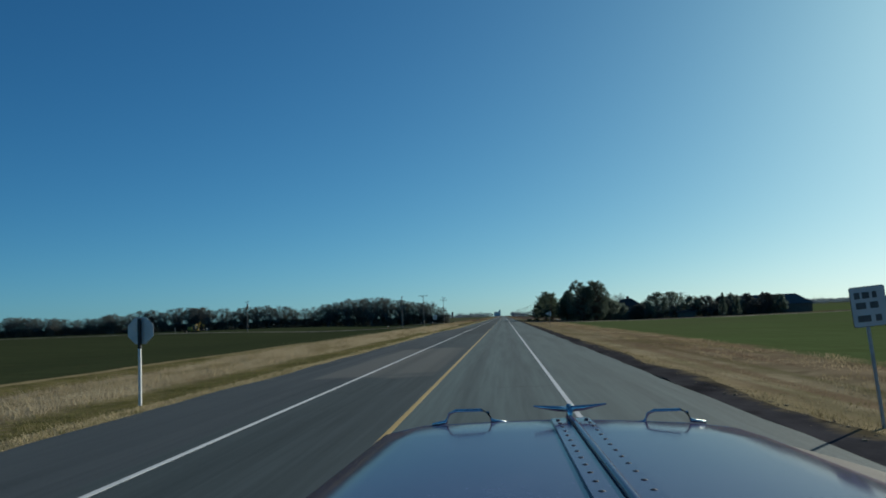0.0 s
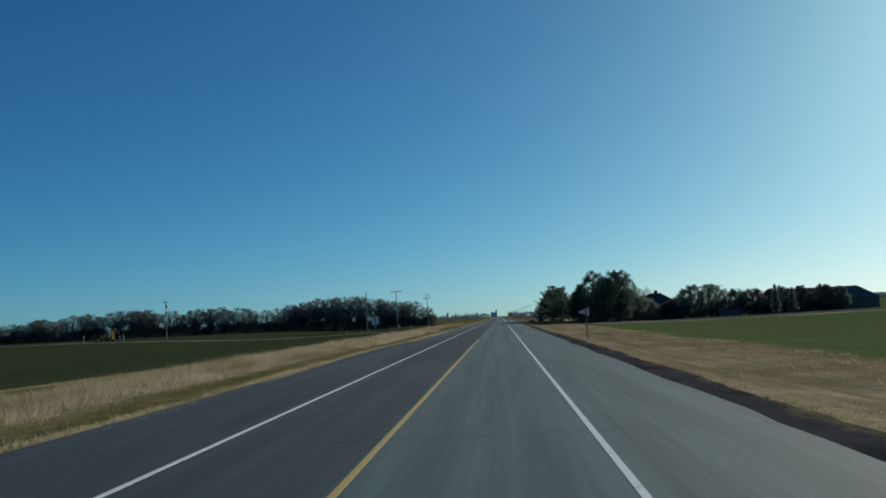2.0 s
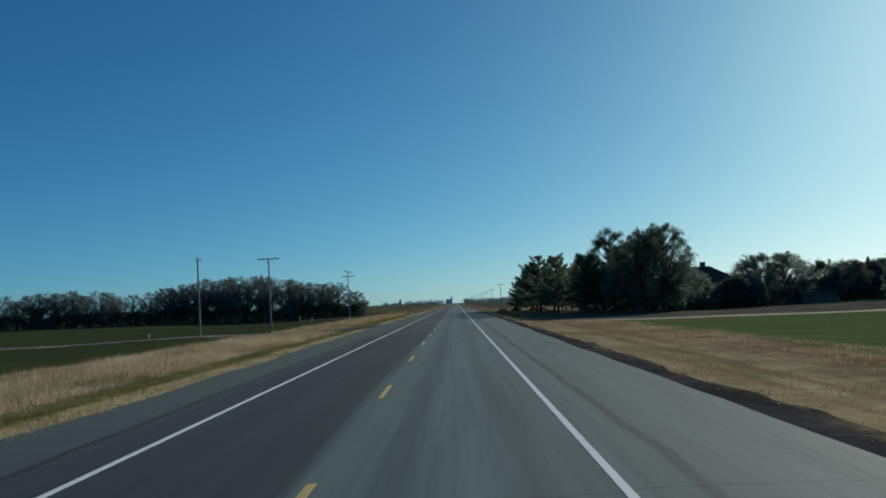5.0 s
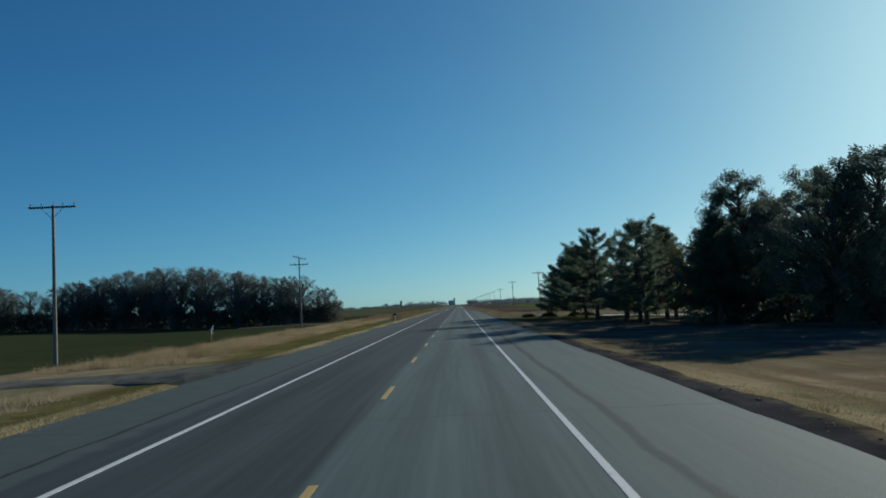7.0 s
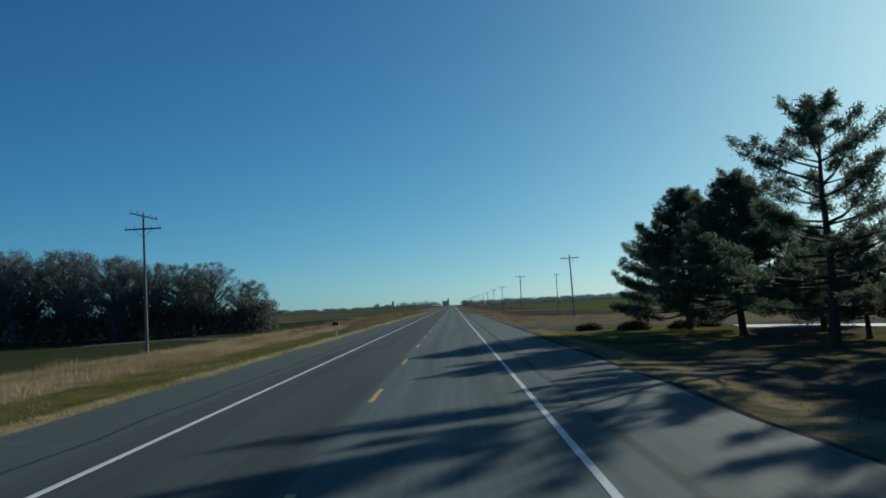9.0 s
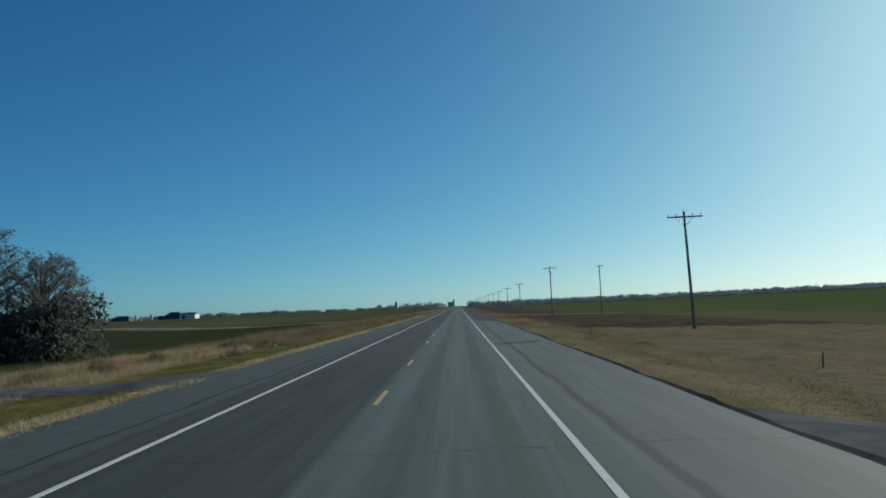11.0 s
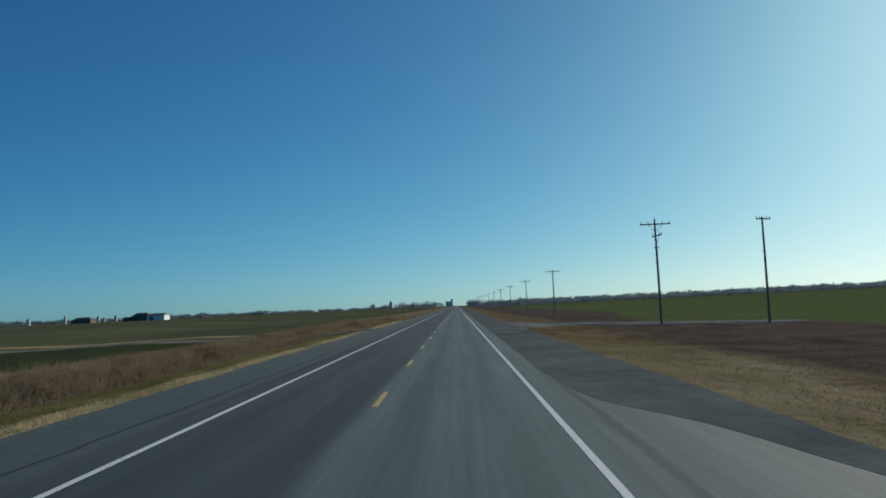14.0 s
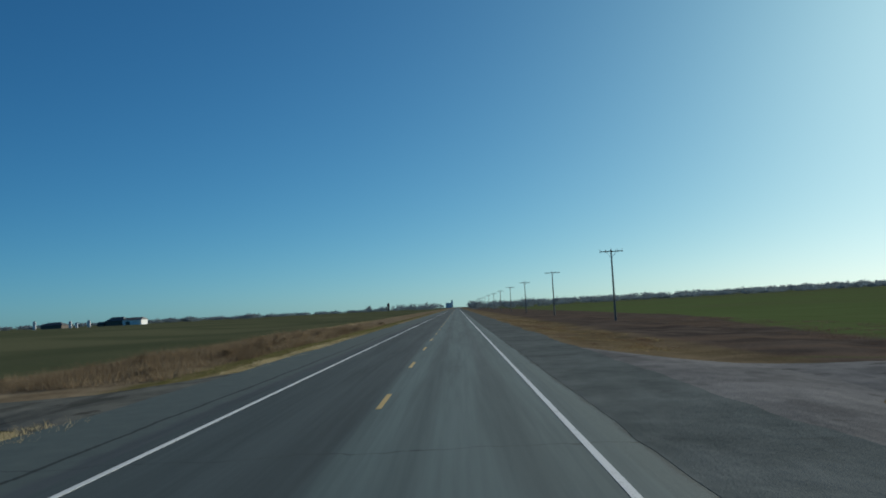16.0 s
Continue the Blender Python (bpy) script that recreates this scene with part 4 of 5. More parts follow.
def plant_wood():
    rnd = random.Random(5)
    x = -29.0
    k = 0
    while x > -335:
        for row in (0, 1):
            h = 1.09 * float(np.interp(-x, (25, 29, 32, 36, 42, 46, 55, 61, 76, 84, 105, 118, 135, 155, 200, 215, 260, 335), (5.6, 7.4, 9.2, 10.6, 11.2, 13.4, 13.4, 12.8, 12.0, 9.8, 9.2, 11.2, 9.4, 11.2, 10.0, 8.2, 10.4, 9.0))) * rnd.uniform(0.86, 1.04)
            src = WOOD[rnd.randrange(5)]
            base = (12.0, 12.8, 10.6, 9.6, 11.2)[WOOD.index(src)]
            s = h / base
            px, py = x + rnd.uniform(-1.5, 1.5) - 2.0 * row, 391.5 + 5.5 * row + rnd.uniform(-2, 2) + 0.07 * (-x - 25)
            if (k + row) % 7 == 0 and row > 0:
                continue
            copy_thing(src, pose(px, py, ground_z(px, py), 0, 0, rnd.uniform(0, 360)) @ Matrix.Diagonal((s * rnd.uniform(0.95, 1.2), s * rnd.uniform(0.95, 1.2), s, 1)))
        x -= rnd.uniform(4.0, 6.0) * (1.0 if x > -90 else 1.3)
        k += 1


plant_wood()


def hedge(name, x0, x1, y_of, height, depth, per_m, material, label, size=0.42, seed=1):
    """Undergrowth: leaves and stems heaped along a line."""
    rng = np.random.default_rng(seed)
    n = int(abs(x1 - x0) * per_m)
    xs = rng.uniform(min(x0, x1), max(x0, x1), n)
    hs = np.array([height * (0.72 + 0.5 * noise.noise(Vector((x * 0.18, seed, 0)))) for x in xs])
    ys = np.array([y_of(x) for x in xs]) + rng.uniform(-depth / 2, depth / 2, n)
    zs = np.array([ground_z(x, y) for x, y in zip(xs, ys)]) + hs * rng.uniform(0, 1, n) ** 0.8 - 0.1
    v, f = spray(rng, np.stack([xs, ys, zs], 1), 5, size, size * 0.5, size * 0.6)
    return tagged(soup(name, v, f, M[material]), label, "undergrowth", kind="stuff")


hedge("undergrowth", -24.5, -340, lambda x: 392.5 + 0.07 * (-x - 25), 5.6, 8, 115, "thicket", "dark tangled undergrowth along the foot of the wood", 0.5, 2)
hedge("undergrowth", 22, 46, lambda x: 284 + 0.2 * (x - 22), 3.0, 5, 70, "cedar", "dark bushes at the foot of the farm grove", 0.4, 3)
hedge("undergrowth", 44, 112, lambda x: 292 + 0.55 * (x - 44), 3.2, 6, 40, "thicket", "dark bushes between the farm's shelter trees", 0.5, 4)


def shrub(seed, x, y, h, r):
    rng = np.random.default_rng(seed)
    top = holder("juniper_bush", stand(x, y), "low dark juniper bush beside the farm drive", "bush", "bushes by the drive")
    d = rng.normal(size=(150, 3))
    d /= np.linalg.norm(d, axis=1, keepdims=True)
    p = d * np.array([r, r, h]) * rng.uniform(0.55, 1, (150, 1))
    p[:, 2] = np.abs(p[:, 2])
    v, f = spray(rng, p, 14, 0.26, 0.08, 0.10)
    soup("foliage", v, f, M["juniper"], top)
    bm = bmesh.new()
    for k in range(6):
        a = k * 1.05
        tube(bm, [(0, 0, -0.1), (math.cos(a) * r * 0.4, math.sin(a) * r * 0.4, h * 0.4), (math.cos(a) * r * 0.8, math.sin(a) * r * 0.8, h * 0.7)], [0.05, 0.035, 0.015], 5, False)
    part("stem", bm, M["bark"], top)


shrub(1, 15.4, 334.5, 0.6, 1.3)
shrub(2, 21.6, 337.5, 0.55, 1.2)
shrub(3, 12.6, 337.5, 0.45, 1.0)
shrub(4, 19.6, 336.5, 0.5, 1.2)

# ---- poles ----
def insulator(at, parent):
    bm = bmesh.new()
    tube(bm, [(0, 0, 0), (0, 0, 0.10), (0, 0, 0.11), (0, 0, 0.15), (0, 0, 0.16), (0, 0, 0.21)], [0.018, 0.018, 0.05, 0.05, 0.035, 0.03], 8)
    bmesh.ops.translate(bm, verts=bm.verts[:], vec=at)
    part("insulator", bm, M["insulator"], parent)


def utility_pole(x, y, top_z, arms, label, group, transformer=None, lean=0.0, turn=0.0, bracket=False):
    z0 = ground_z(x, y)
    h = top_z - z0
    pole = holder("utility_pole", (x, y, z0), label, "utility pole", group, turn)
    bm = bmesh.new()
    zs = [-0.5, 0.0, h * 0.33, h * 0.66, h]
    tube(bm, [(lean * z, 0, z) for z in zs], [0.145, 0.14, 0.122, 0.105, 0.09], 12)
    part("shaft", bm, M["pole"], pole, smooth=True)
    for down, width, angle, pale, *tilt in arms:
        z = h - down
        bm = bmesh.new()
        t = Matrix.Rotation(radians(angle), 4, "Z")
        m = Matrix.Translation((lean * z, 0, z)) @ t @ Matrix.Rotation(radians(sum(tilt)), 4, "Y")
        box(bm, width, 0.10, 0.12, (0, -0.14, 0), 0, 0.012)
        bmesh.ops.transform(bm, matrix=m, verts=bm.verts[:])
        # pale arm: sun on the wood is put in as white paint
        arm = part("crossarm", bm, M["white_paint"] if pale else M["arm"], pole, "pale crossarm" if pale else "")
        if width > 2.2:
            for s in (-1, 1):
                bm = bmesh.new()
                tube(bm, [(s * width * 0.24, -0.16, -0.04), (s * 0.05, -0.16, -0.72)], [0.02, 0.02], 5)
                bmesh.ops.transform(bm, matrix=m, verts=bm.verts[:])
                part("brace", bm, M["grey_metal"], pole)
        for s in (-0.46, -0.23, 0.23, 0.46):
            insulator(m @ Vector((s * width, -0.14, 0.06)), arm)
    bm = bmesh.new()
    tube(bm, [(lean * h, 0, h), (lean * h, 0, h + 0.22)], [0.02, 0.02], 6)
    part("top_pin", bm, M["grey_metal"], pole)
    if transformer:
        bm = bmesh.new()
        tube(bm, [(0.30, -0.1, h - transformer), (0.30, -0.1, h - transformer + 0.04), (0.30, -0.1, h - transformer + 0.75), (0.30, -0.1, h - transformer + 0.80)], [0.20, 0.23, 0.23, 0.16], 12)
        can = part("transformer", bm, M["grey_metal"], pole, "grey steel transformer can", True)
        for s in (-0.08, 0.08):
            insulator((0.30 + s, -0.1, h - transformer + 0.80), can)
    if bracket:
        bm = bmesh.new()
        box(bm, 0.6, 0.05, 0.05, (0, -0.15, h - 2.8))
        part("bracket", bm, M["grey_metal"], pole)
    return pole


LEFT, RIGHT = "poles across the road", "roadside poles"
utility_pole(-29.4, 249.5, 9.35, [(0.25, 1.2, 78, False)], "tall weathered wooden utility pole beside the farm drive", LEFT)
utility_pole(-24.1, 264.2, 9.9, [(0.15, 3.0, 4, False)], "wooden utility pole with one wide crossarm in the dry grass", LEFT)
utility_pole(-23.1, 339.8, 11.0, [(0.25, 2.2, 30, True, 13), (1.30, 3.0, 0, False)], "wooden utility pole with a pale upper and a dark lower crossarm", LEFT)
utility_pole(-80.7, 255.5, 10.2, [(0.15, 1.3, 0, False)], "wooden pole carrying a transformer beside the farm drive", LEFT, transformer=1.7)
utility_pole(20.6, 336.8, 10.1, [(0.15, 2.4, 22, False), (0.9, 2.2, -35, False)], "wooden pole with two skewed crossarms among the pines", RIGHT)
utility_pole(21.05, 401.3, 9.03, [(0.45, 2.9, 0, False)], "leaning wooden pole with one braced crossarm in dry grass", RIGHT, lean=-0.025)
utility_pole(21.8, 506.2, 9.7, [(0.50, 3.0, 0, False), (1.62, 3.0, 93, False)], "leaning wooden pole with two crossarms at the field's edge", RIGHT, lean=-0.004, bracket=True)
utility_pole(32.2, 506.0, 9.4, [(0.20, 1.8, 22, False)], "wooden pole with a short skewed crossarm standing in the field", RIGHT)
ROW = [(21.5, 589.0, 8.3), (21.3, 650.0, 8.2), (21.3, 716.0, 8.2)] + [(21.4, 780.0 + 66 * k, 8.3) for k in range(9)]
for x, y, z in ROW:
    utility_pole(x, y, z, [(0.25, 3.0, 0, False)], "wooden pole with one crossarm in a long roadside row", RIGHT)


# ---- signs and small roadside things ----
def sign_base(name, x, y, label, category, group=""):
    return holder(name, stand(x, y), label, category, group)


def post(parent, h, size, material, z0=-0.3, name="post", label="", at=(0, 0)):
    bm = bmesh.new()
    box(bm, size, size, h - z0, (at[0], at[1], (h + z0) / 2), 0, size * 0.1)
    return part(name, bm, material, parent, label)


def plate(parent, pts, y, material, name="panel", thick=0.006, label=""):
    """A flat sign plate from its outline in x and z."""
    bm = bmesh.new()
    f = bm.faces.new([bm.verts.new((x, y, z)) for x, z in pts])
    made = bmesh.ops.extrude_face_region(bm, geom=[f])
    bmesh.ops.translate(bm, verts=[v for v in made["geom"] if isinstance(v, bmesh.types.BMVert)], vec=(0, thick, 0))
    bmesh.ops.recalc_face_normals(bm, faces=bm.faces[:])
    return part(name, bm, material, parent, label)


def rounded(w, h, cx, cz, r=0.04):
    pts = []
    for sx, sz, a0 in ((1, 1, 0), (-1, 1, 90), (-1, -1, 180), (1, -1, 270)):
        for k in range(4):
            a = radians(a0 + 30 * k)
            pts.append((cx + sx * (w / 2 - r) + r * math.cos(a), cz + sz * (h / 2 - r) + r * math.sin(a)))
    return pts


def roadside_signs():
    # white sign with dark lettering too worn to read
    s = sign_base("road_sign", 9.05, 15.5, "white rectangular road sign with unreadable dark lettering on a leaning post", "road sign")
    s.rotation_mode = "XYZ"
    s.rotation_euler = (0, radians(-4), 0)
    z = -ground_z(9.05, 15.5)
    post(s, 2.43 + z, 0.055, M["grey_metal"], label="steel post", at=(0.04, 0.05))
    plate(s, rounded(0.63, 0.73, 0.10, 2.06 + z), 0, M["sign_white"], "panel", 0.010)
    plate(s, rounded(0.65, 0.75, 0.10, 2.06 + z), 0.012, M["sign_ink"], "panel_rim", 0.004)
    for k, (w, dz) in enumerate(((0.10, 0.21), (0.13, 0.21), (0.08, 0.21), (0.18, 0.02), (0.15, 0.02), (0.24, -0.22), (0.11, -0.22))):
        x = (-0.10, 0.06, 0.22, -0.05, 0.19, -0.02, 0.24)[k]
        bm = bmesh.new()
        box(bm, w, 0.006, 0.12, (x, -0.004, 2.06 + z + dz))
        part("letter_bar", bm, M["sign_ink"], s)
    # back of an eight-sided sign, post painted white below
    s = sign_base("road_sign", -9.65, 25.5, "back of an eight-sided sign on a half white post", "road sign")
    z = -ground_z(-9.65, 25.5)
    post(s, 2.60 + z, 0.10, M["black_paint"], 1.62 + z, "post_top", "dark upper post")
    post(s, 1.62 + z, 0.085, M["white_paint"], -0.3, "post", "white lower post")
    plate(s, [(0.47 * math.cos(radians(22.5 + 45 * k)), 2.20 + z + 0.47 * math.sin(radians(22.5 + 45 * k))) for k in range(8)], 0.09, M["sign_back"], "panel", 0.006)
    # backs of two narrow plates side by side
    s = sign_base("road_sign", -9.23, 133.1, "backs of two grey sign plates on one post", "road sign")
    z = -ground_z(-9.23, 133.1)
    post(s, 2.6 + z, 0.05, M["dull_steel"])
    for dx in (-0.16, 0.19):
        plate(s, rounded(0.29, 0.76, dx, 2.36 + z), 0.04, M["sign_back"])
    bm = bmesh.new()
    box(bm, 0.62, 0.03, 0.04, (0.01, 0.0, 2.52 + z))
    part("bracket", bm, M["grey_metal"], s)
    # back of a pennant-shaped sign
    s = sign_base("road_sign", 9.55, 131.6, "back of a pennant-shaped sign on a dark post", "road sign")
    z = -ground_z(9.55, 131.6)
    post(s, 2.45 + z, 0.09, M["pole"])
    plate(s, [(-0.72, 2.14 + z), (0.27, 1.74 + z), (0.29, 1.76 + z), (0.29, 2.50 + z), (0.27, 2.52 + z)], 0.05, M["sign_back"])


roadside_signs()


def mailbox(x, y, h, label):
    s = sign_base("mailbox", x, y, label, "mailbox")
    bm = bmesh.new()
    prof = [(0.16 * math.cos(radians(a)), 0.16 * math.sin(radians(a)) + 0.16) for a in range(0, 181, 20)] + [(-0.16, 0), (0.16, 0)]
    rings = [[bm.verts.new((px, yy, h + pz)) for px, pz in prof] for yy in (-0.32, 0.32)]
    for k in range(len(prof)):
        bm.faces.new((rings[0][k], rings[0][(k + 1) % len(prof)], rings[1][(k + 1) % len(prof)], rings[1][k]))
    bm.faces.new(rings[0][::-1])
    bm.faces.new(rings[1])
    bmesh.ops.rotate(bm, cent=(0, 0, 0), matrix=Matrix.Rotation(radians(75), 3, "Z"), verts=bm.verts[:])
    part("box", bm, M["black_paint"], s)
    bm = bmesh.new()
    box(bm, 0.02, 0.06, 0.16, (0.10, -0.16, h + 0.2))
    part("flag", bm, M["orange"], s, "red flag")
    post(s, h, 0.10, M["white_paint"], label="white post")


mailbox(-9.0, 349.5, 0.98, "black mailbox on a white post in the grass")


def marker(x, y, h, two_tone, label):
    s = sign_base("marker_post", x, y, label, "marker post", "buried line markers")
    bm = bmesh.new()
    tube(bm, [(0, 0, -0.2), (0, 0, h * 0.55)], [0.05, 0.05], 8)
    part("stake", bm, M["orange"] if two_tone else M["white_paint"], s, "orange stake" if two_tone else "")
    bm = bmesh.new()
    tube(bm, [(0, 0, h * 0.55), (0, 0, h * 0.9), (0, 0, h)], [0.085, 0.085, 0.04], 10)
    part("cap", bm, M["white_paint"], s)


marker(-24.3, 297.3, 1.25, True, "white-capped orange marker post in the field edge")
marker(-30.5, 318.0, 1.2, True, "white-capped orange marker post in the field edge")
marker(-33.0, 242.5, 0.9, True, "small orange and white marker by the farm drive")
marker(-115.5, 281.0, 2.0, False, "white post beside the yellow machine")
marker(-103.0, 279.0, 1.8, False, "white post beside the yellow machine")
marker(15.8, 352.0, 0.9, False, "short pale stake in the grass by the drive")


def fence_stake(x, y, h):
    s = sign_base("stake", x, y, "short dark wooden stake in the verge", "stake", "verge stakes")
    bm = bmesh.new()
    tube(bm, [(0, 0, -0.2), (0.02, 0, h * 0.6), (0.04, 0, h)], [0.028, 0.026, 0.022], 7)
    part("shaft", bm, M["arm"], s)


for x, y, h in ((11.6, 394.8, 0.88), (-12.6, 398.5, 0.95), (16.5, 360.0, 0.7), (13.5, 361.5, 0.5)):
    fence_stake(x, y, h)


def verge_stone(x, y, size):
    s = sign_base("stone", x, y, "pale flat stone lying in the verge", "stone", "verge stones")
    rnd = random.Random(int(x * 10 + y))
    bm = bmesh.new()
    bmesh.ops.create_icosphere(bm, subdivisions=2, radius=size)
    for v in bm.verts:
        v.co = Vector((v.co.x * 1.3, v.co.y, v.co.z * 0.45)) * rnd.uniform(0.88, 1.12) + Vector((0, 0, size * 0.25))
    part("body", bm, M["concrete"], s, smooth=True)


for x, y, size in ((-12.5, 397.9, 0.20), (-10.9, 389.5, 0.10), (-12.4, 384.6, 0.12), (-10.2, 391.0, 0.08)):
    verge_stone(x, y, size)


def wheel(parent, at, r, w, rim="yellow_paint", axis="X", name="wheel"):
    bm = bmesh.new()
    prof = [(-w / 2, r * 0.62), (-w / 2, r * 0.92), (-w * 0.38, r), (w * 0.38, r), (w / 2, r * 0.92), (w / 2, r * 0.62)]
    tube(bm, [(a, 0, 0) for a, _ in prof], [b for _, b in prof], 22)
    bmesh.ops.translate(bm, verts=bm.verts[:], vec=at)
    tyre = part(name, bm, M["rubber"], parent, smooth=False)
    bm = bmesh.new()
    tube(bm, [(-w * 0.52, 0, 0), (-w * 0.45, 0, 0), (w * 0.45, 0, 0), (w * 0.52, 0, 0)], [r * 0.3, r * 0.58, r * 0.58, r * 0.3], 16)
    bmesh.ops.translate(bm, verts=bm.verts[:], vec=at)
    part("rim", bm, M[rim], tyre)


def loader():
    s = holder("backhoe_loader", stand(-108.5, 280.6), "weathered yellow backhoe loader parked beside the farm drive", "machine", turn=72)
    for x, y, r, w in ((-0.95, -1.1, 0.75, 0.45), (0.95, -1.1, 0.75, 0.45), (-0.9, 1.5, 0.5, 0.32), (0.9, 1.5, 0.5, 0.32)):
        wheel(s, (x, y, r), r, w)
    bm = bmesh.new()
    box(bm, 1.1, 4.2, 0.5, (0, 0.2, 0.95), 0, 0.06)
    box(bm, 0.95, 1.7, 0.75, (0, 1.35, 1.5), 0, 0.08)
    part("body", bm, M["yellow_paint"], s)
    bm = bmesh.new()
    box(bm, 1.35, 1.6, 0.10, (0, -0.55, 2.75), 0, 0.03)
    for x in (-0.6, 0.6):
        for y in (-1.25, 0.15):
            box(bm, 0.08, 0.08, 1.6, (x, y, 1.95))
    part("cab_frame", bm, M["yellow_paint"], s)
    bm = bmesh.new()
    box(bm, 1.1, 1.3, 1.2, (0, -0.55, 2.0))
    part("cab_glass", bm, M["glass"], s)
    bm = bmesh.new()
    tube(bm, [(0, -2.0, 1.0), (0, -2.6, 2.6), (0, -2.9, 3.6)], [0.16, 0.18, 0.14], 6)
    tube(bm, [(0, -2.9, 3.6), (0, -4.2, 2.4), (0, -4.4, 1.2)], [0.13, 0.13, 0.10], 6)
    boom = part("boom", bm, M["yellow_paint"], s)
    bm = bmesh.new()
    box(bm, 0.6, 0.5, 0.55, (0, -4.35, 0.95), 0, 0.05)
    part("bucket", bm, M["black_paint"], boom)
    bm = bmesh.new()
    for x in (-0.5, 0.5):
        tube(bm, [(x, 0.6, 1.6), (x, 2.2, 1.4), (x, 2.9, 0.6)], [0.10, 0.10, 0.08], 6)
    arm = part("loader_arm", bm, M["yellow_paint"], s)
    bm = bmesh.new()
    box(bm, 2.1, 0.7, 0.6, (0, 3.1, 0.4), 0, 0.08)
    part("front_bucket", bm, M["black_paint"], arm)


loader()


# ---- buildings ----
def hip_roof(bm, x0, x1, y0, y1, z, ridge, inset, over=0.45, thick=0.18):
    ym = (y0 + y1) / 2
    lo = [bm.verts.new(p) for p in ((x0 - over, y0 - over, z), (x1 + over, y0 - over, z), (x1 + over, y1 + over, z), (x0 - over, y1 + over, z))]
    lo2 = [bm.verts.new(v.co - Vector((0, 0, thick))) for v in lo]
    a, b = bm.verts.new((x0 + inset, ym, ridge)), bm.verts.new((x1 - inset, ym, ridge))
    bm.faces.new((lo[0], lo[1], b, a))
    bm.faces.new((lo[2], lo[3], a, b))
    bm.faces.new((lo[1], lo[2], b))
    bm.faces.new((lo[3], lo[0], a))
    for k in range(4):
        bm.faces.new((lo2[k], lo2[(k + 1) % 4], lo[(k + 1) % 4], lo[k]))
    bm.faces.new(lo2[::-1])
    return bm


def building(name, cx, cy, wx, wy, eave, ridge, inset, wall, roof, label, windows=(), doors=(), chimney=None, turn=0.0):
    z0 = ground_z(cx, cy)
    b = holder(name, (cx, cy, z0), label, "building", turn=turn)
    bm = bmesh.new()
    box(bm, wx, wy, eave - z0 + 0.3, (0, 0, (eave - z0 - 0.3) / 2), 0, 0.02)
    part("wall", bm, M[wall], b)
    bm = bmesh.new()
    hip_roof(bm, -wx / 2, wx / 2, -wy / 2, wy / 2, eave - z0 + 0.05, ridge - z0, inset)
    top = part("roof", bm, M[roof], b)
    for x, z, w, h in windows:
        bm = bmesh.new()
        box(bm, w + 0.16, 0.08, h + 0.16, (x, -wy / 2 - 0.01, z))
        fr = part("window", bm, M["white_paint"], b)
        bm = bmesh.new()
        box(bm, w, 0.03, h, (x, -wy / 2 - 0.05, z))
        part("pane", bm, M["glass"], fr)
    for x, w, h in doors:
        bm = bmesh.new()
        box(bm, w, 0.10, h, (x, -wy / 2 - 0.02, h / 2), 0, 0.01)
        part("door", bm, M["barn_wall"], b)
    if chimney:
        bm = bmesh.new()
        box(bm, 0.9, 0.7, chimney[1] - eave, (chimney[0], 0, (chimney[1] + eave) / 2 - z0), 0, 0.02)
        part("chimney", bm, M["brick"], top)
    return b


building("farmhouse", 47.6, 301.5, 10.5, 8.5, 3.4, 6.4, 3.6, "siding", "roof", "dark-roofed farmhouse half hidden by trees", [(-3.4, 2.2, 1.1, 1.4), (0.0, 2.2, 1.1, 1.4), (3.4, 2.2, 1.1, 1.4)], [(1.7, 1.0, 2.1)], (0.4, 7.2))
building("barn", 107.5, 339.0, 36.0, 13.0, 1.9, 6.0, 4.0, "barn_wall", "barn_roof", "long low barn with a dark sloping roof", [], [(-9.0, 3.6, 3.0), (4.0, 3.6, 3.0)])
building("shed", 69.0, 303.5, 6.6, 4.5, 0.5, 1.5, 0.2, "barn_wall", "barn_roof", "small pale farm shed behind trees", [], [(1.6, 1.6, 1.8)])

building("garage", 45.0, 337.5, 5.0, 5.0, 2.1, 3.4, 0.3, "siding", "barn_roof", "small grey garage half hidden behind the pines", [(1.5, 1.7, 0.8, 0.7)], [(-0.7, 2.4, 2.1)])


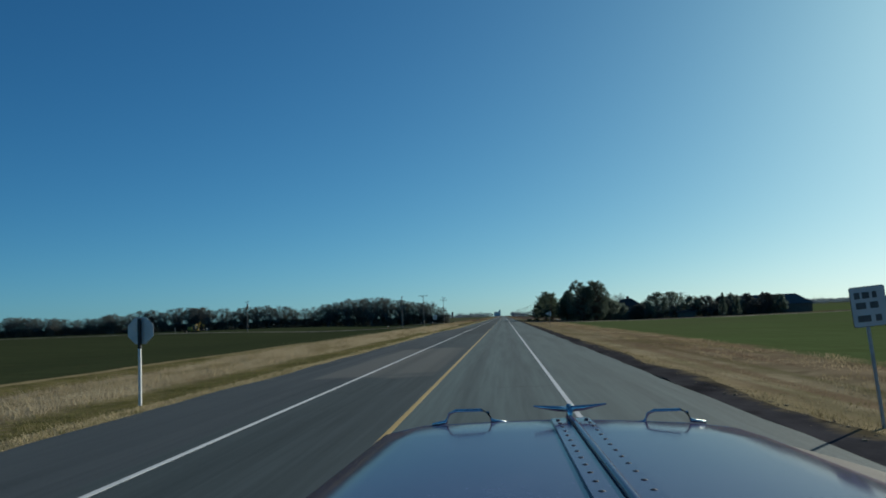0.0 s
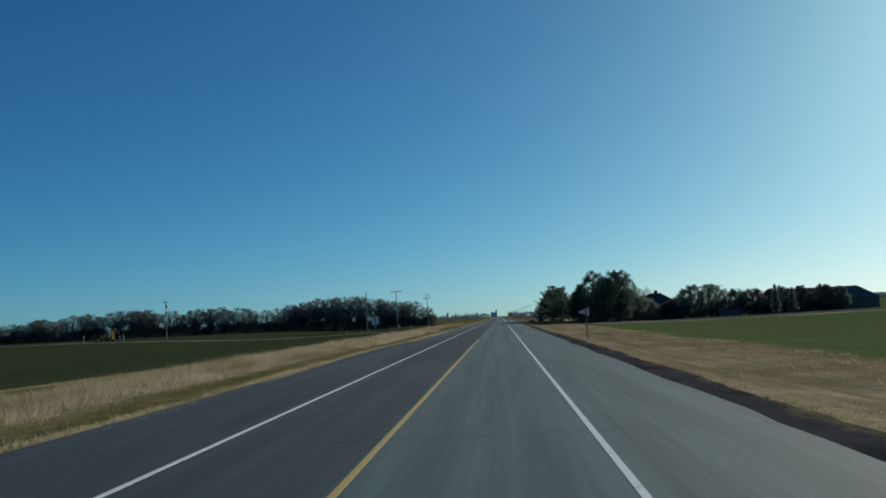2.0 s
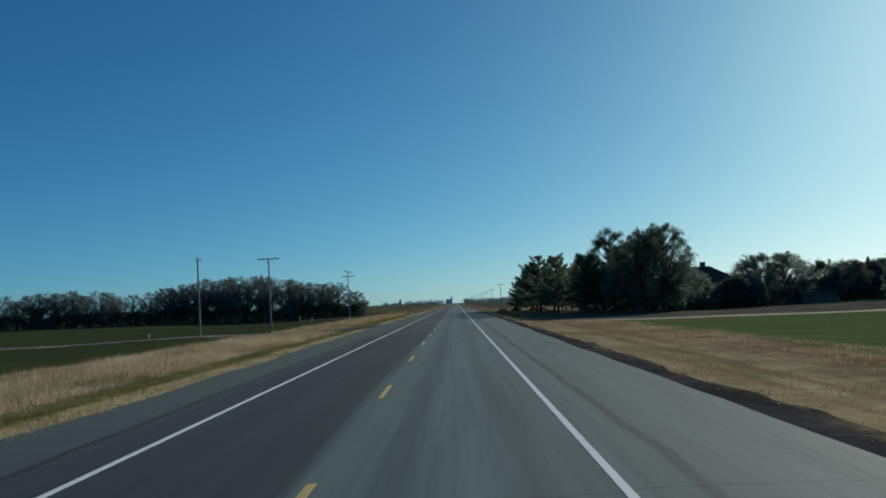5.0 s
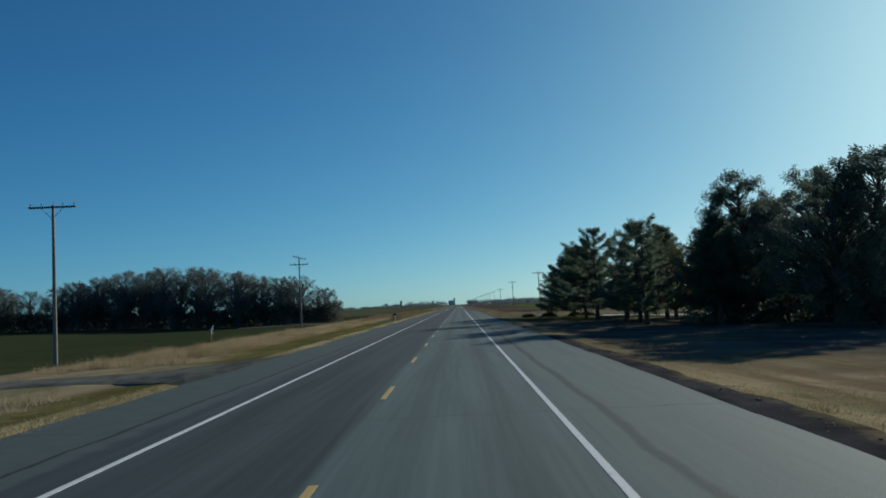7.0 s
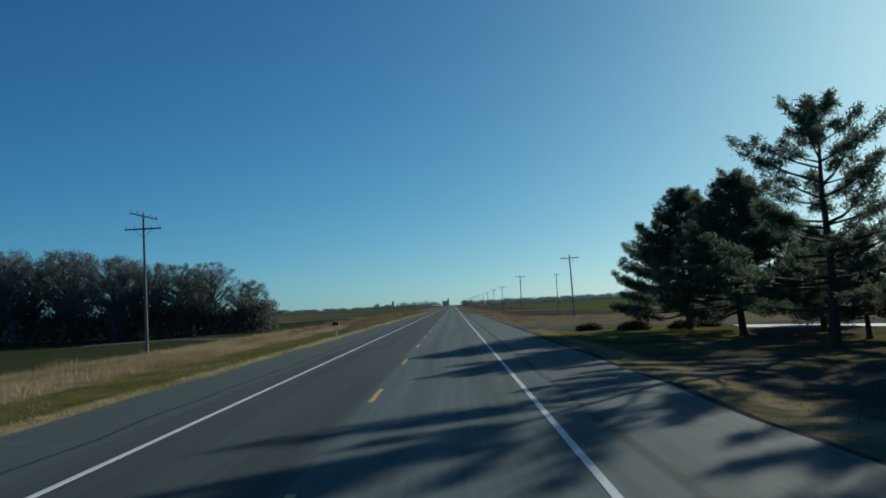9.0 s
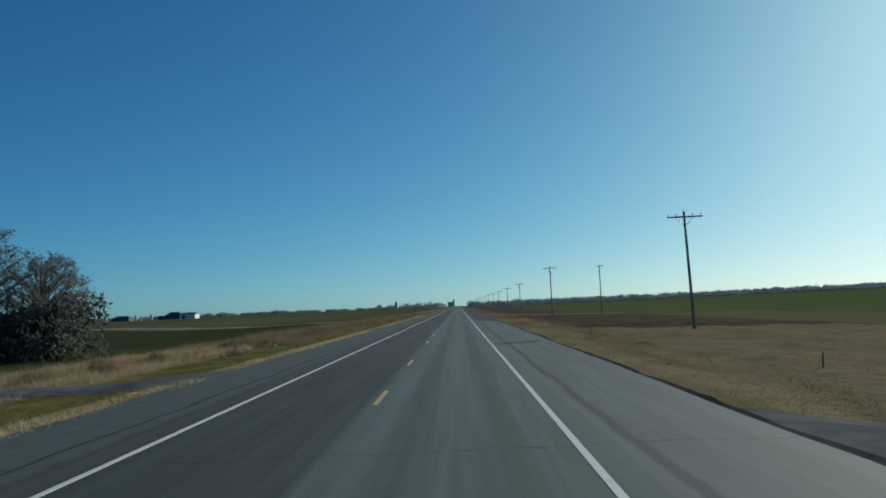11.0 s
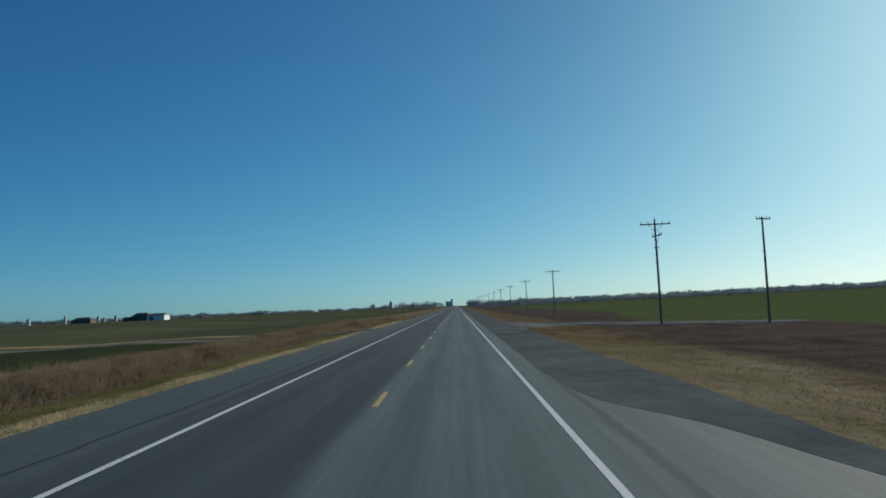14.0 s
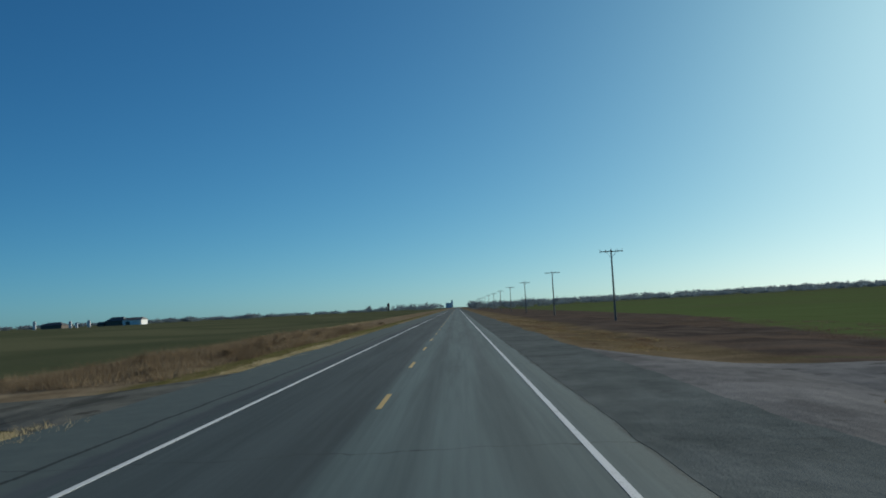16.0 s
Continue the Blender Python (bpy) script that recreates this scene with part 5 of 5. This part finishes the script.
def parked_car(x, y):
    s = holder("car", stand(x, y, 0.02), "dark blue car parked in the farmyard behind pines", "car", turn=8)
    bm = bmesh.new()
    box(bm, 1.78, 4.4, 0.62, (0, 0, 0.62), 0, 0.10)
    part("body", bm, M["car_blue"], s, smooth=True)
    bm = bmesh.new()
    box(bm, 1.62, 2.5, 0.56, (0, -0.2, 1.18), 0, 0.06)
    for v in bm.verts:
        if v.co.z > 1.2:
            v.co.x *= 0.82
            v.co.y = (v.co.y + 0.2) * 0.72 - 0.2
    cabin = part("cabin", bm, M["car_blue"], s)
    for yy, lean in ((-1.30, 1), (0.90, -1)):
        bm = bmesh.new()
        box(bm, 1.25, 0.03, 0.42, (0, yy, 1.17), turn=Matrix.Rotation(radians(-38 * lean), 4, "X"))
        part("window", bm, M["glass"], cabin)
    for xx in (-0.88, 0.88):
        for yy in (-1.35, 1.35):
            wheel(s, (xx * 0.93, yy, 0.32), 0.32, 0.2, "grey_metal")
        bm = bmesh.new()
        box(bm, 0.30, 0.06, 0.14, (xx * 0.76, -2.19, 0.75), 0, 0.01)
        part("tail_light", bm, M["orange"], s, "red tail light")
    bm = bmesh.new()
    box(bm, 1.70, 0.14, 0.18, (0, -2.20, 0.46), 0, 0.03)
    part("bumper", bm, M["black_paint"], s)


parked_car(40.6, 335.5)


def farm_far():
    """Low sheds and silos far across the fields."""
    z = ground_z(-316, 1254)
    building("far_shed", -308.0, 1258.0, 18.0, 16.0, 6.6, 8.8, 0.6, "white_paint", "barn_roof", "white-fronted shed far across the fields", [], [(-4, 4, 3.5)])
    building("far_shed", -326.0, 1262.0, 17.0, 18.0, 6.2, 10.0, 3.0, "barn_wall", "barn_roof", "tall dark shed far across the fields", [], [(0, 5, 4)])
    building("far_shed", -384.0, 1254.0, 20.0, 14.0, 5.2, 8.0, 4.0, "barn_wall", "barn_roof", "low dark shed far across the fields", [], [(0, 5, 3)])
    building("far_shed", -339.0, 1256.0, 7.0, 7.0, 4.4, 6.2, 0.4, "barn_wall", "barn_roof", "small dark shed far across the fields", [], [(0, 2, 2)])
    for x, r, h in ((-402.5, 1.4, 7.5), (-368, 1.3, 6.0), (-362, 1.2, 4.5), (-350, 1.5, 6.0), (-441, 2.0, 6.0)):
        s = holder("silo", (x, 1252, ground_z(x, 1252)), "small pale grain bin beside far sheds", "silo", "far grain bins")
        bm = bmesh.new()
        tube(bm, [(0, 0, -0.3), (0, 0, h)], [r, r], 16)
        part("bin", bm, M["silo"], s)
        bm = bmesh.new()
        tube(bm, [(0, 0, h), (0, 0, h + r * 0.6)], [r * 1.04, 0.2], 16)
        part("lid", bm, M["grey_metal"], s)
    # a dark upright silo by the road far ahead
    s = holder("silo", (-121, 1929, ground_z(-121, 1929)), "dark upright silo far ahead in the fields", "silo")
    bm = bmesh.new()
    tube(bm, [(0, 0, -0.5), (0, 0, 11.5), (0, 0, 12.5)], [2.3, 2.3, 2.3], 16)
    part("bin", bm, M["barn_roof"], s)
    bm = bmesh.new()
    tube(bm, [(0, 0, 12.5), (0, 0, 14.5)], [2.5, 0.6], 16)
    part("lid", bm, M["barn_roof"], s)
    # grain elevator at the end of the road
    s = holder("grain_elevator", (-26, 3500, ground_z(-26, 3500)), "concrete grain elevator at the end of the road, painted haze-pale", "grain elevator")
    for k in range(3):
        bm = bmesh.new()
        tube(bm, [(-10 + 7.5 * k, 0, -1), (-10 + 7.5 * k, 0, 19)], [4, 4], 16)
        part("bin", bm, M["silo"], s)
    bm = bmesh.new()
    box(bm, 7, 8, 29, (10, 2, 13.5), 0, 0.2)
    part("head_house", bm, M["silo"], s)


farm_far()


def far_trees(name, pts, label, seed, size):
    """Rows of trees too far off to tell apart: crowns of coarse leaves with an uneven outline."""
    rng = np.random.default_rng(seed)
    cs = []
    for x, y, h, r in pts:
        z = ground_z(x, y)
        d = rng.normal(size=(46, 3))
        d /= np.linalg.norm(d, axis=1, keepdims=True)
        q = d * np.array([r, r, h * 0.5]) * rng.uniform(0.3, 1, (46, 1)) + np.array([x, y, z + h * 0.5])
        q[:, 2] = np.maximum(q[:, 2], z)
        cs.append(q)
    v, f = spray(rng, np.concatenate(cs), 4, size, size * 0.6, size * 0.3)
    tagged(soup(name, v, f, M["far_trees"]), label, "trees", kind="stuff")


def distance():
    rnd = random.Random(9)
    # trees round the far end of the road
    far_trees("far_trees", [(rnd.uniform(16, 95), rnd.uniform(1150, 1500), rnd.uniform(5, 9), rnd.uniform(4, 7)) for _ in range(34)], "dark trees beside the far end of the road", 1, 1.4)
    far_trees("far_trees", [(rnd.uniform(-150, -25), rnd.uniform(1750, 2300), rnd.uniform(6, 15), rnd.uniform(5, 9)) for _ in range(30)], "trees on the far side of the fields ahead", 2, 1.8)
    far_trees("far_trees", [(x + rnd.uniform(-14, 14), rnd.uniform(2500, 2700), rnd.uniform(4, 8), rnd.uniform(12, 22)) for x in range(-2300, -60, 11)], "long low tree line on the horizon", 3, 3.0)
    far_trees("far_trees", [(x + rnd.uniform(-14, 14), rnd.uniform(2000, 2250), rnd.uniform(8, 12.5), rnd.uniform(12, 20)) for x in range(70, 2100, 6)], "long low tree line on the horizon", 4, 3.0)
    far_trees("far_trees", [(x + rnd.uniform(-10, 10), rnd.uniform(1500, 1700), rnd.uniform(3.5, 5.5), rnd.uniform(8, 14)) for x in range(120, 1750, 8)], "low tree line beyond the green field, haze painted in", 7, 2.2)
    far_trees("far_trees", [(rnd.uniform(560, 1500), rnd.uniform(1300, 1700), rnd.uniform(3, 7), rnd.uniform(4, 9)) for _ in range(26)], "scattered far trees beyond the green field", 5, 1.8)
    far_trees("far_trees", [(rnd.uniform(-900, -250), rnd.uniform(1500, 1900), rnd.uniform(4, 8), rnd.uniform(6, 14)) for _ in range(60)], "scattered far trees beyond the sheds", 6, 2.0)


distance()


# ---- the truck's front end, standing where the drive begins ----
def truck():
    xc = 2.438
    s = holder("truck_front", (xc, 1.9, 0.0), "glossy dark blue truck front with chrome hood ornament", "truck")
    left = [(-0.70, -0.75), (-0.70, -0.45), (-0.695, -0.20), (-0.687, -0.11), (-0.672, -0.06), (-0.640, -0.028), (-0.52, -0.006), (-0.25, 0.0)]
    right = [(0.0, 0.0), (0.25, -0.014), (0.42, -0.026), (0.55, -0.044), (0.64, -0.076), (0.72, -0.122), (0.77, -0.18), (0.79, -0.45), (0.79, -0.75)]
    prof = left + right
    ys = [-1.0, -0.6, -0.2, 0.2, 0.6, 0.9, 0.98, 1.02]
    crown = [1.866, 1.854, 1.844, 1.835, 1.827, 1.821, 1.813, 1.785]
    bm = bmesh.new()
    rings = [[bm.verts.new((a * float(np.interp(y, (-1.0, 0.0, 0.9, 1.02), (1.04, 1.02, 1.0, 0.985))), y, z + b)) for a, b in prof] for j, (y, z) in enumerate(zip(ys, crown))]
    for r0, r1 in zip(rings, rings[1:]):
        for k in range(len(prof) - 1):
            bm.faces.new((r0[k], r0[k + 1], r1[k + 1], r1[k]))
    bm.faces.new(rings[0])
    bmesh.ops.recalc_face_normals(bm, faces=bm.faces[:])
    hood = part("hood", bm, M["hood"], s, "glossy dark blue hood", True)
    zt = lambda y: float(np.interp(y, ys, crown))
    bm = bmesh.new()
    for x0, x1, up in ((-0.068, -0.014, 0.007), (0.014, 0.062, 0.007)):
        rows = [[bm.verts.new((x, y, zt(y) + u)) for x, u in ((x0, 0.0), (x0, up), (x1, up), (x1, 0.0))] for y in np.linspace(-1, 0.95, 9)]
        for r0, r1 in zip(rows, rows[1:]):
            for k in range(3):
                bm.faces.new((r0[k], r0[k + 1], r1[k + 1], r1[k]))
    part("hinge_strip", bm, M["hood"], hood)
    bm = bmesh.new()
    tube(bm, [(0, y, zt(y) + 0.008) for y in np.linspace(-1, 0.95, 9)], [0.011] * 9, 8)
    part("hinge_rod", bm, M["hood"], hood, smooth=True)
    bm = bmesh.new()
    tube(bm, [(0, 0, -0.002), (0, 0, 0.0015), (0, 0, 0.003)], [0.0075, 0.007, 0.003], 8)
    me = mesh_of(bm, M["black_paint"])
    for x in (-0.047, 0.048):
        for k in range(18):
            y = 0.865 - 0.1025 * k
            r = new("rivet", me)
            r.parent = hood
            r.location = (x, y, zt(y) + 0.006)
    for x0, x1, drop in ((-0.433, -0.272, 0.0), (0.257, 0.415, -0.022)):
        z = zt(0.97) + drop
        bm = bmesh.new()
        pts = [(x0 - 0.05, 0.97, z - 0.002), (x0, 0.97, z + 0.006), (x0 + 0.012, 0.97, z + 0.034), (x0 + 0.035, 0.97, z + 0.044), (x1 - 0.035, 0.97, z + 0.044), (x1 - 0.012, 0.97, z + 0.034), (x1, 0.97, z + 0.006), (x1 + 0.05, 0.97, z - 0.002)]
        tube(bm, pts, [0.006, 0.008, 0.006, 0.006, 0.006, 0.006, 0.008, 0.006], 8)
        part("hood_handle", bm, M["chrome"], hood, "chrome grab handle", True)
    bm = bmesh.new()
    tube(bm, [(a * 0.989, 0.985, zt(0.985) + b + 0.001) for a, b in prof[3:-3]], [0.0035] * len(prof[3:-3]), 6)
    part("hood_lip", bm, M["chrome"], hood, "bright lip along the hood's front edge", True)
    bm = bmesh.new()
    z = zt(0.96)
    tube(bm, [(0, 0.96, z - 0.005), (0, 0.96, z + 0.03), (0, 0.98, z + 0.045)], [0.018, 0.010, 0.012], 8)
    for d in (-1, 1):
        tube(bm, [(0, 0.97, z + 0.035), (d * 0.05, 0.96, z + 0.040), (d * 0.125, 0.93, z + 0.054)], [0.012, 0.010, 0.003], 6)
    part("hood_ornament", bm, M["chrome"], hood, "winged chrome ornament", True)
    bm = bmesh.new()
    crest = [(0.56, -0.06), (0.70, -0.095), (0.86, -0.145), (1.02, -0.20), (1.12, -0.30), (1.14, -0.60)]
    rows = [[bm.verts.new((a, y, 1.821 + b - 0.05 * max(0.0, y - 0.9) * 10)) for a, b in crest] for y in (0.25, 0.55, 0.80, 0.93, 0.99)]
    for r0, r1 in zip(rows, rows[1:]):
        for k in range(len(crest) - 1):
            bm.faces.new((r0[k], r0[k + 1], r1[k + 1], r1[k]))
    bmesh.ops.recalc_face_normals(bm, faces=bm.faces[:])
    part("cowl_side", bm, M["panel_reflection"], s, "side panel with its reflections painted greyish brown", True)
    bm = bmesh.new()
    box(bm, 1.40, 0.05, 0.98, (0, 0.985, 1.08), 0, 0.02)
    grille = part("grille", bm, M["chrome"], s, "chrome grille")
    for k in range(12):
        bm = bmesh.new()
        box(bm, 0.025, 0.04, 0.9, (-0.605 + 0.11 * k, 1.035, 1.10))
        part("bar", bm, M["black_paint"], grille)
    for d in (-1, 1):
        bm = bmesh.new()
        tube(bm, [(d * 0.98, -0.75, 0.85), (d * 0.98, -0.6, 1.15), (d * 0.98, -0.1, 1.30), (d * 0.98, 0.5, 1.22), (d * 0.98, 0.85, 0.95)], [0.20, 0.23, 0.23, 0.23, 0.20], 12)
        part("fender", bm, M["hood"], s, "rounded dark blue fender", True)
        wheel(s, (d * 0.98, 0.0, 0.52), 0.52, 0.30, "chrome")
        bm = bmesh.new()
        tube(bm, [(d * 0.98, 0.75, 1.25), (d * 0.98, 0.95, 1.25), (d * 0.98, 0.99, 1.25)], [0.10, 0.12, 0.11], 14)
        part("headlight", bm, M["chrome"], s, "round chrome headlight")
    bm = bmesh.new()
    box(bm, 2.30, 0.12, 0.36, (0, 1.15, 0.58), 0, 0.04)
    part("bumper", bm, M["chrome"], s, "wide chrome bumper")
    bm = bmesh.new()
    box(bm, 0.9, 2.0, 0.3, (0, 0.05, 0.72), 0, 0.02)
    box(bm, 1.8, 0.14, 0.14, (0, 0.0, 0.52), 0, 0.02)
    part("frame", bm, M["black_paint"], s, "dark steel frame and axle")
    bm = bmesh.new()
    box(bm, 1.40, 0.06, 1.05, (0, -0.97, 1.32), 0, 0.01)
    part("firewall", bm, M["black_paint"], s)


truck()


# ---- grass ----
def grass(name, x0, x1, y0, y1, per_m2, count, height, width, material, label, seed, gaps=(), clump=0.5, lean=0.35, tuft=0.10):
    """Tufts strewn over a strip, thicker in patches; the blades of a tuft fan out from its middle."""
    rng = np.random.default_rng(seed)
    n = int((x1 - x0) * (y1 - y0) * per_m2)
    xs, ys = rng.uniform(x0, x1, n), rng.uniform(y0, y1, n)
    keep = np.ones(n, dtype=bool)
    for a, b in gaps:
        keep &= ~((ys > a) & (ys < b))
    thick = np.array([noise.noise(Vector((x * 0.35, y * 0.22, seed))) for x, y in zip(xs, ys)])
    keep &= thick > rng.uniform(-1.0, 0.35, n) * clump - 0.15
    xs, ys, thick = xs[keep], ys[keep], thick[keep]
    zs = np.array([ground_z(x, y) for x, y in zip(xs, ys)]) - 0.03
    c = np.repeat(np.stack([xs, ys, zs], 1), count, axis=0)
    size = np.repeat(rng.uniform(0.6, 1.4, len(xs)), count)
    hs = np.repeat(height * (0.75 + 0.6 * thick), count) * rng.uniform(0.5, 1.25, len(c)) * size
    k = len(c)
    a = rng.uniform(0, 2 * np.pi, k)
    side = np.stack([np.cos(a), np.sin(a), np.zeros(k)], 1)
    off = rng.normal(0, tuft, (k, 2)) * size[:, None]
    tip = (rng.normal(0, lean, (k, 2)) + off / max(tuft, 0.01) * 0.28) * hs[:, None]
    root = c + np.concatenate([off, np.zeros((k, 1))], 1)
    wd = (width * rng.uniform(0.6, 1.4, k))[:, None]
    v = np.stack([root - side * wd / 2, root + side * wd / 2, root + np.concatenate([tip, hs[:, None]], 1)], 1).reshape(-1, 3)
    tagged(soup(name, v, np.arange(3 * k).reshape(-1, 3), M[material]), label, "grass", kind="stuff")


def turf_clods():
    """Lumps of soil and dead turf thrown up along the edge of the gravel."""
    rnd = random.Random(12)
    bm = bmesh.new()
    bmesh.ops.create_icosphere(bm, subdivisions=1, radius=1.0)
    ball, tris = np.array([tuple(v.co) for v in bm.verts]), np.array([[v.index for v in f.verts] for f in bm.faces])
    bm.free()
    vs, fs, base = [], [], 0
    for k in range(1300):
        y = rnd.uniform(2, 262)
        edge = 8.15 if y < 150 else 7.9
        x = edge + rnd.gauss(0, 0.24)
        r = rnd.uniform(0.012, 0.034) * rnd.choice((0.7, 1.0, 1.3))
        lump = ball * np.array([r * rnd.uniform(0.9, 1.6), r * rnd.uniform(0.9, 1.6), r * rnd.uniform(0.3, 0.6)]) * np.array([[rnd.uniform(0.6, 1.4)] for _ in ball])
        vs.append(lump + np.array([x, y, max(ground_z(x, y), -0.02 if x < edge else -9) + r * 0.25]))
        fs.append(tris + base)
        base += len(ball)
    tagged(soup("turf_clods", np.concatenate(vs), np.concatenate(fs), M["turf"]), "dark clods of soil and dead turf along the gravel", "clods", kind="stuff")


turf_clods()


def bank_bushes():
    rng, rnd = np.random.default_rng(31), random.Random(31)
    for k in range(64):
        x, y = rnd.uniform(-17.5, -11.5), rnd.uniform(372, 640)
        if 496 < y < 526 or 362 < y < 370:
            continue
        h, r = rnd.uniform(0.5, 1.0), rnd.uniform(0.5, 1.1)
        top = holder("dry_bush", stand(x, y), "dry reddish brown bush on the road bank", "bush", "bank bushes")
        d = rng.normal(size=(70, 3))
        d /= np.linalg.norm(d, axis=1, keepdims=True)
        p = d * np.array([r, r, h]) * rng.uniform(0.3, 1, (70, 1))
        p[:, 2] = np.abs(p[:, 2])
        v, f = spray(rng, p, 12, 0.22, 0.03, 0.15)
        soup("foliage", v, f, M["russet_grass"], top)


bank_bushes()

GL = ((240, 257), (364, 368), (507, 522))
GR = ((339, 350), (500, 524))
grass("tall_grass", -19.6, -12.8, -5, 60, 5, 16, 0.40, 0.022, "tall_grass", "pale dry grass on the road bank", 11, GL, 0.8, 0.4, 0.2)
grass("tall_grass", -21.0, -12.8, 60, 140, 4, 22, 0.58, 0.022, "tall_grass", "tall bunches of pale dry grass on the road bank", 21, GL, 0.9, 0.4, 0.26)
grass("tall_grass", -21.5, -11.4, 140, 255, 4, 20, 0.55, 0.022, "tall_grass", "tall pale dry grass on the road bank", 12, GL, 0.8, 0.4, 0.24)
grass("tall_grass", -21.5, -13.2, 255, 400, 4, 20, 0.50, 0.022, "brown_grass", "tall pale dry grass on the road bank", 1, GL, 0.8, 0.4, 0.24)
grass("tall_grass", -22.0, -10.8, 400, 620, 3.2, 20, 0.62, 0.024, "russet_grass", "tall reddish brown grass on the road bank", 2, GL, 1.0, 0.45, 0.30)
grass("field_edge_grass", -24.2, -19.2, -5, 120, 4, 6, 0.15, 0.026, "verge_grass", "low olive grass along the edge of the field", 13, GL)
grass("field_edge_grass", -23.0, -20.0, 120, 700, 3, 6, 0.24, 0.03, "brown_grass", "brown grass along the edge of the field", 3, GL)
grass("verge_grass", -12.9, -7.8, -5, 100, 12, 6, 0.15, 0.022, "verge_grass", "short tan and green grass at the road's edge", 4, GL)
grass("verge_grass", -12.9, -8.4, 100, 146, 12, 6, 0.15, 0.022, "verge_grass", "short tan and green grass at the road's edge", 17, GL)
grass("verge_grass", -11.6, -7.15, 146, 620, 10, 6, 0.15, 0.022, "verge_grass", "short tan and green grass at the road's edge", 18, GL)
grass("edge_tufts", -9.25, -7.45, -5, 100, 24, 7, 0.15, 0.024, "straw_grass", "pale dry tufts along the pavement's edge", 14, GL, 1.1, 0.6)
grass("edge_tufts", -9.7, -8.05, 100, 146, 24, 7, 0.15, 0.024, "straw_grass", "pale dry tufts along the pavement's edge", 19, GL, 1.1, 0.6)
grass("edge_tufts", -8.4, -6.95, 146, 560, 24, 7, 0.15, 0.024, "straw_grass", "pale dry tufts along the pavement's edge", 20, GL, 1.1, 0.6)
grass("edge_tufts", 7.95, 8.9, -5, 262, 12, 7, 0.13, 0.022, "right_grass", "pale dry tufts along the gravel's edge", 15, GR, 1.1, 0.6)
grass("verge_grass", 8.2, 12.5, -5, 260, 10, 6, 0.12, 0.022, "right_grass", "short dry tan grass at the road's edge", 5, GR)
grass("verge_grass", 12.5, 18.5, -5, 235, 5, 6, 0.16, 0.028, "brown_grass", "short reddish dry grass beside the green field", 6, GR)
grass("lawn", 7.6, 24.0, 285, 322, 6, 5, 0.09, 0.022, "lawn_grass", "thin olive lawn grass under the pines", 7, GR)
grass("lawn", 7.4, 22.0, 322, 341, 16, 6, 0.10, 0.020, "sunlit_lawn", "olive green lawn beside the farm drive, painted sunlit", 27, GR)
grass("verge_grass", 7.6, 13.2, 345, 425, 26, 5, 0.10, 0.030, "right_grass", "short tan and olive grass at the road's edge", 8, GR, 0.8, 1.1, 0.14)
grass("verge_grass", 13.2, 26.0, 350, 406, 9, 6, 0.09, 0.034, "right_grass", "short tan grass beside the farm drive", 24, GR, 0.8, 1.0, 0.16)
grass("verge_grass", 7.5, 13.2, 425, 470, 26, 5, 0.10, 0.030, "right_grass", "short tan grass at the road's edge", 16, GR, 0.8, 1.1, 0.14)
grass("verge_grass", 7.8, 13.0, 470, 505, 34, 6, 0.09, 0.024, "mixed_weeds", "rough brown and olive grass at the road's edge", 22, GR, 0.9, 0.9, 0.16)
grass("verge_grass", 8.0, 13.0, 505, 620, 12, 6, 0.11, 0.030, "mixed_weeds", "rough brown and olive grass at the road's edge", 25, GR, 0.9, 0.9, 0.16)
grass("weeds", 12.6, 22.0, 408, 512, 16, 7, 0.12, 0.026, "weeds", "dark brown weeds on the fallow strip", 9, GR, 0.9, 0.9, 0.20)
grass("weeds", 22.0, 36.0, 408, 600, 3, 8, 0.15, 0.030, "weeds", "dark brown weeds on the fallow strip", 23, GR, 0.9, 0.9, 0.24)
grass("bank_tufts", 7.9, 9.2, 466, 498, 9, 9, 0.12, 0.020, "mixed_weeds", "olive and brown tufts along the edge of the entrance", 26, GR, 1.1, 0.8, 0.12)
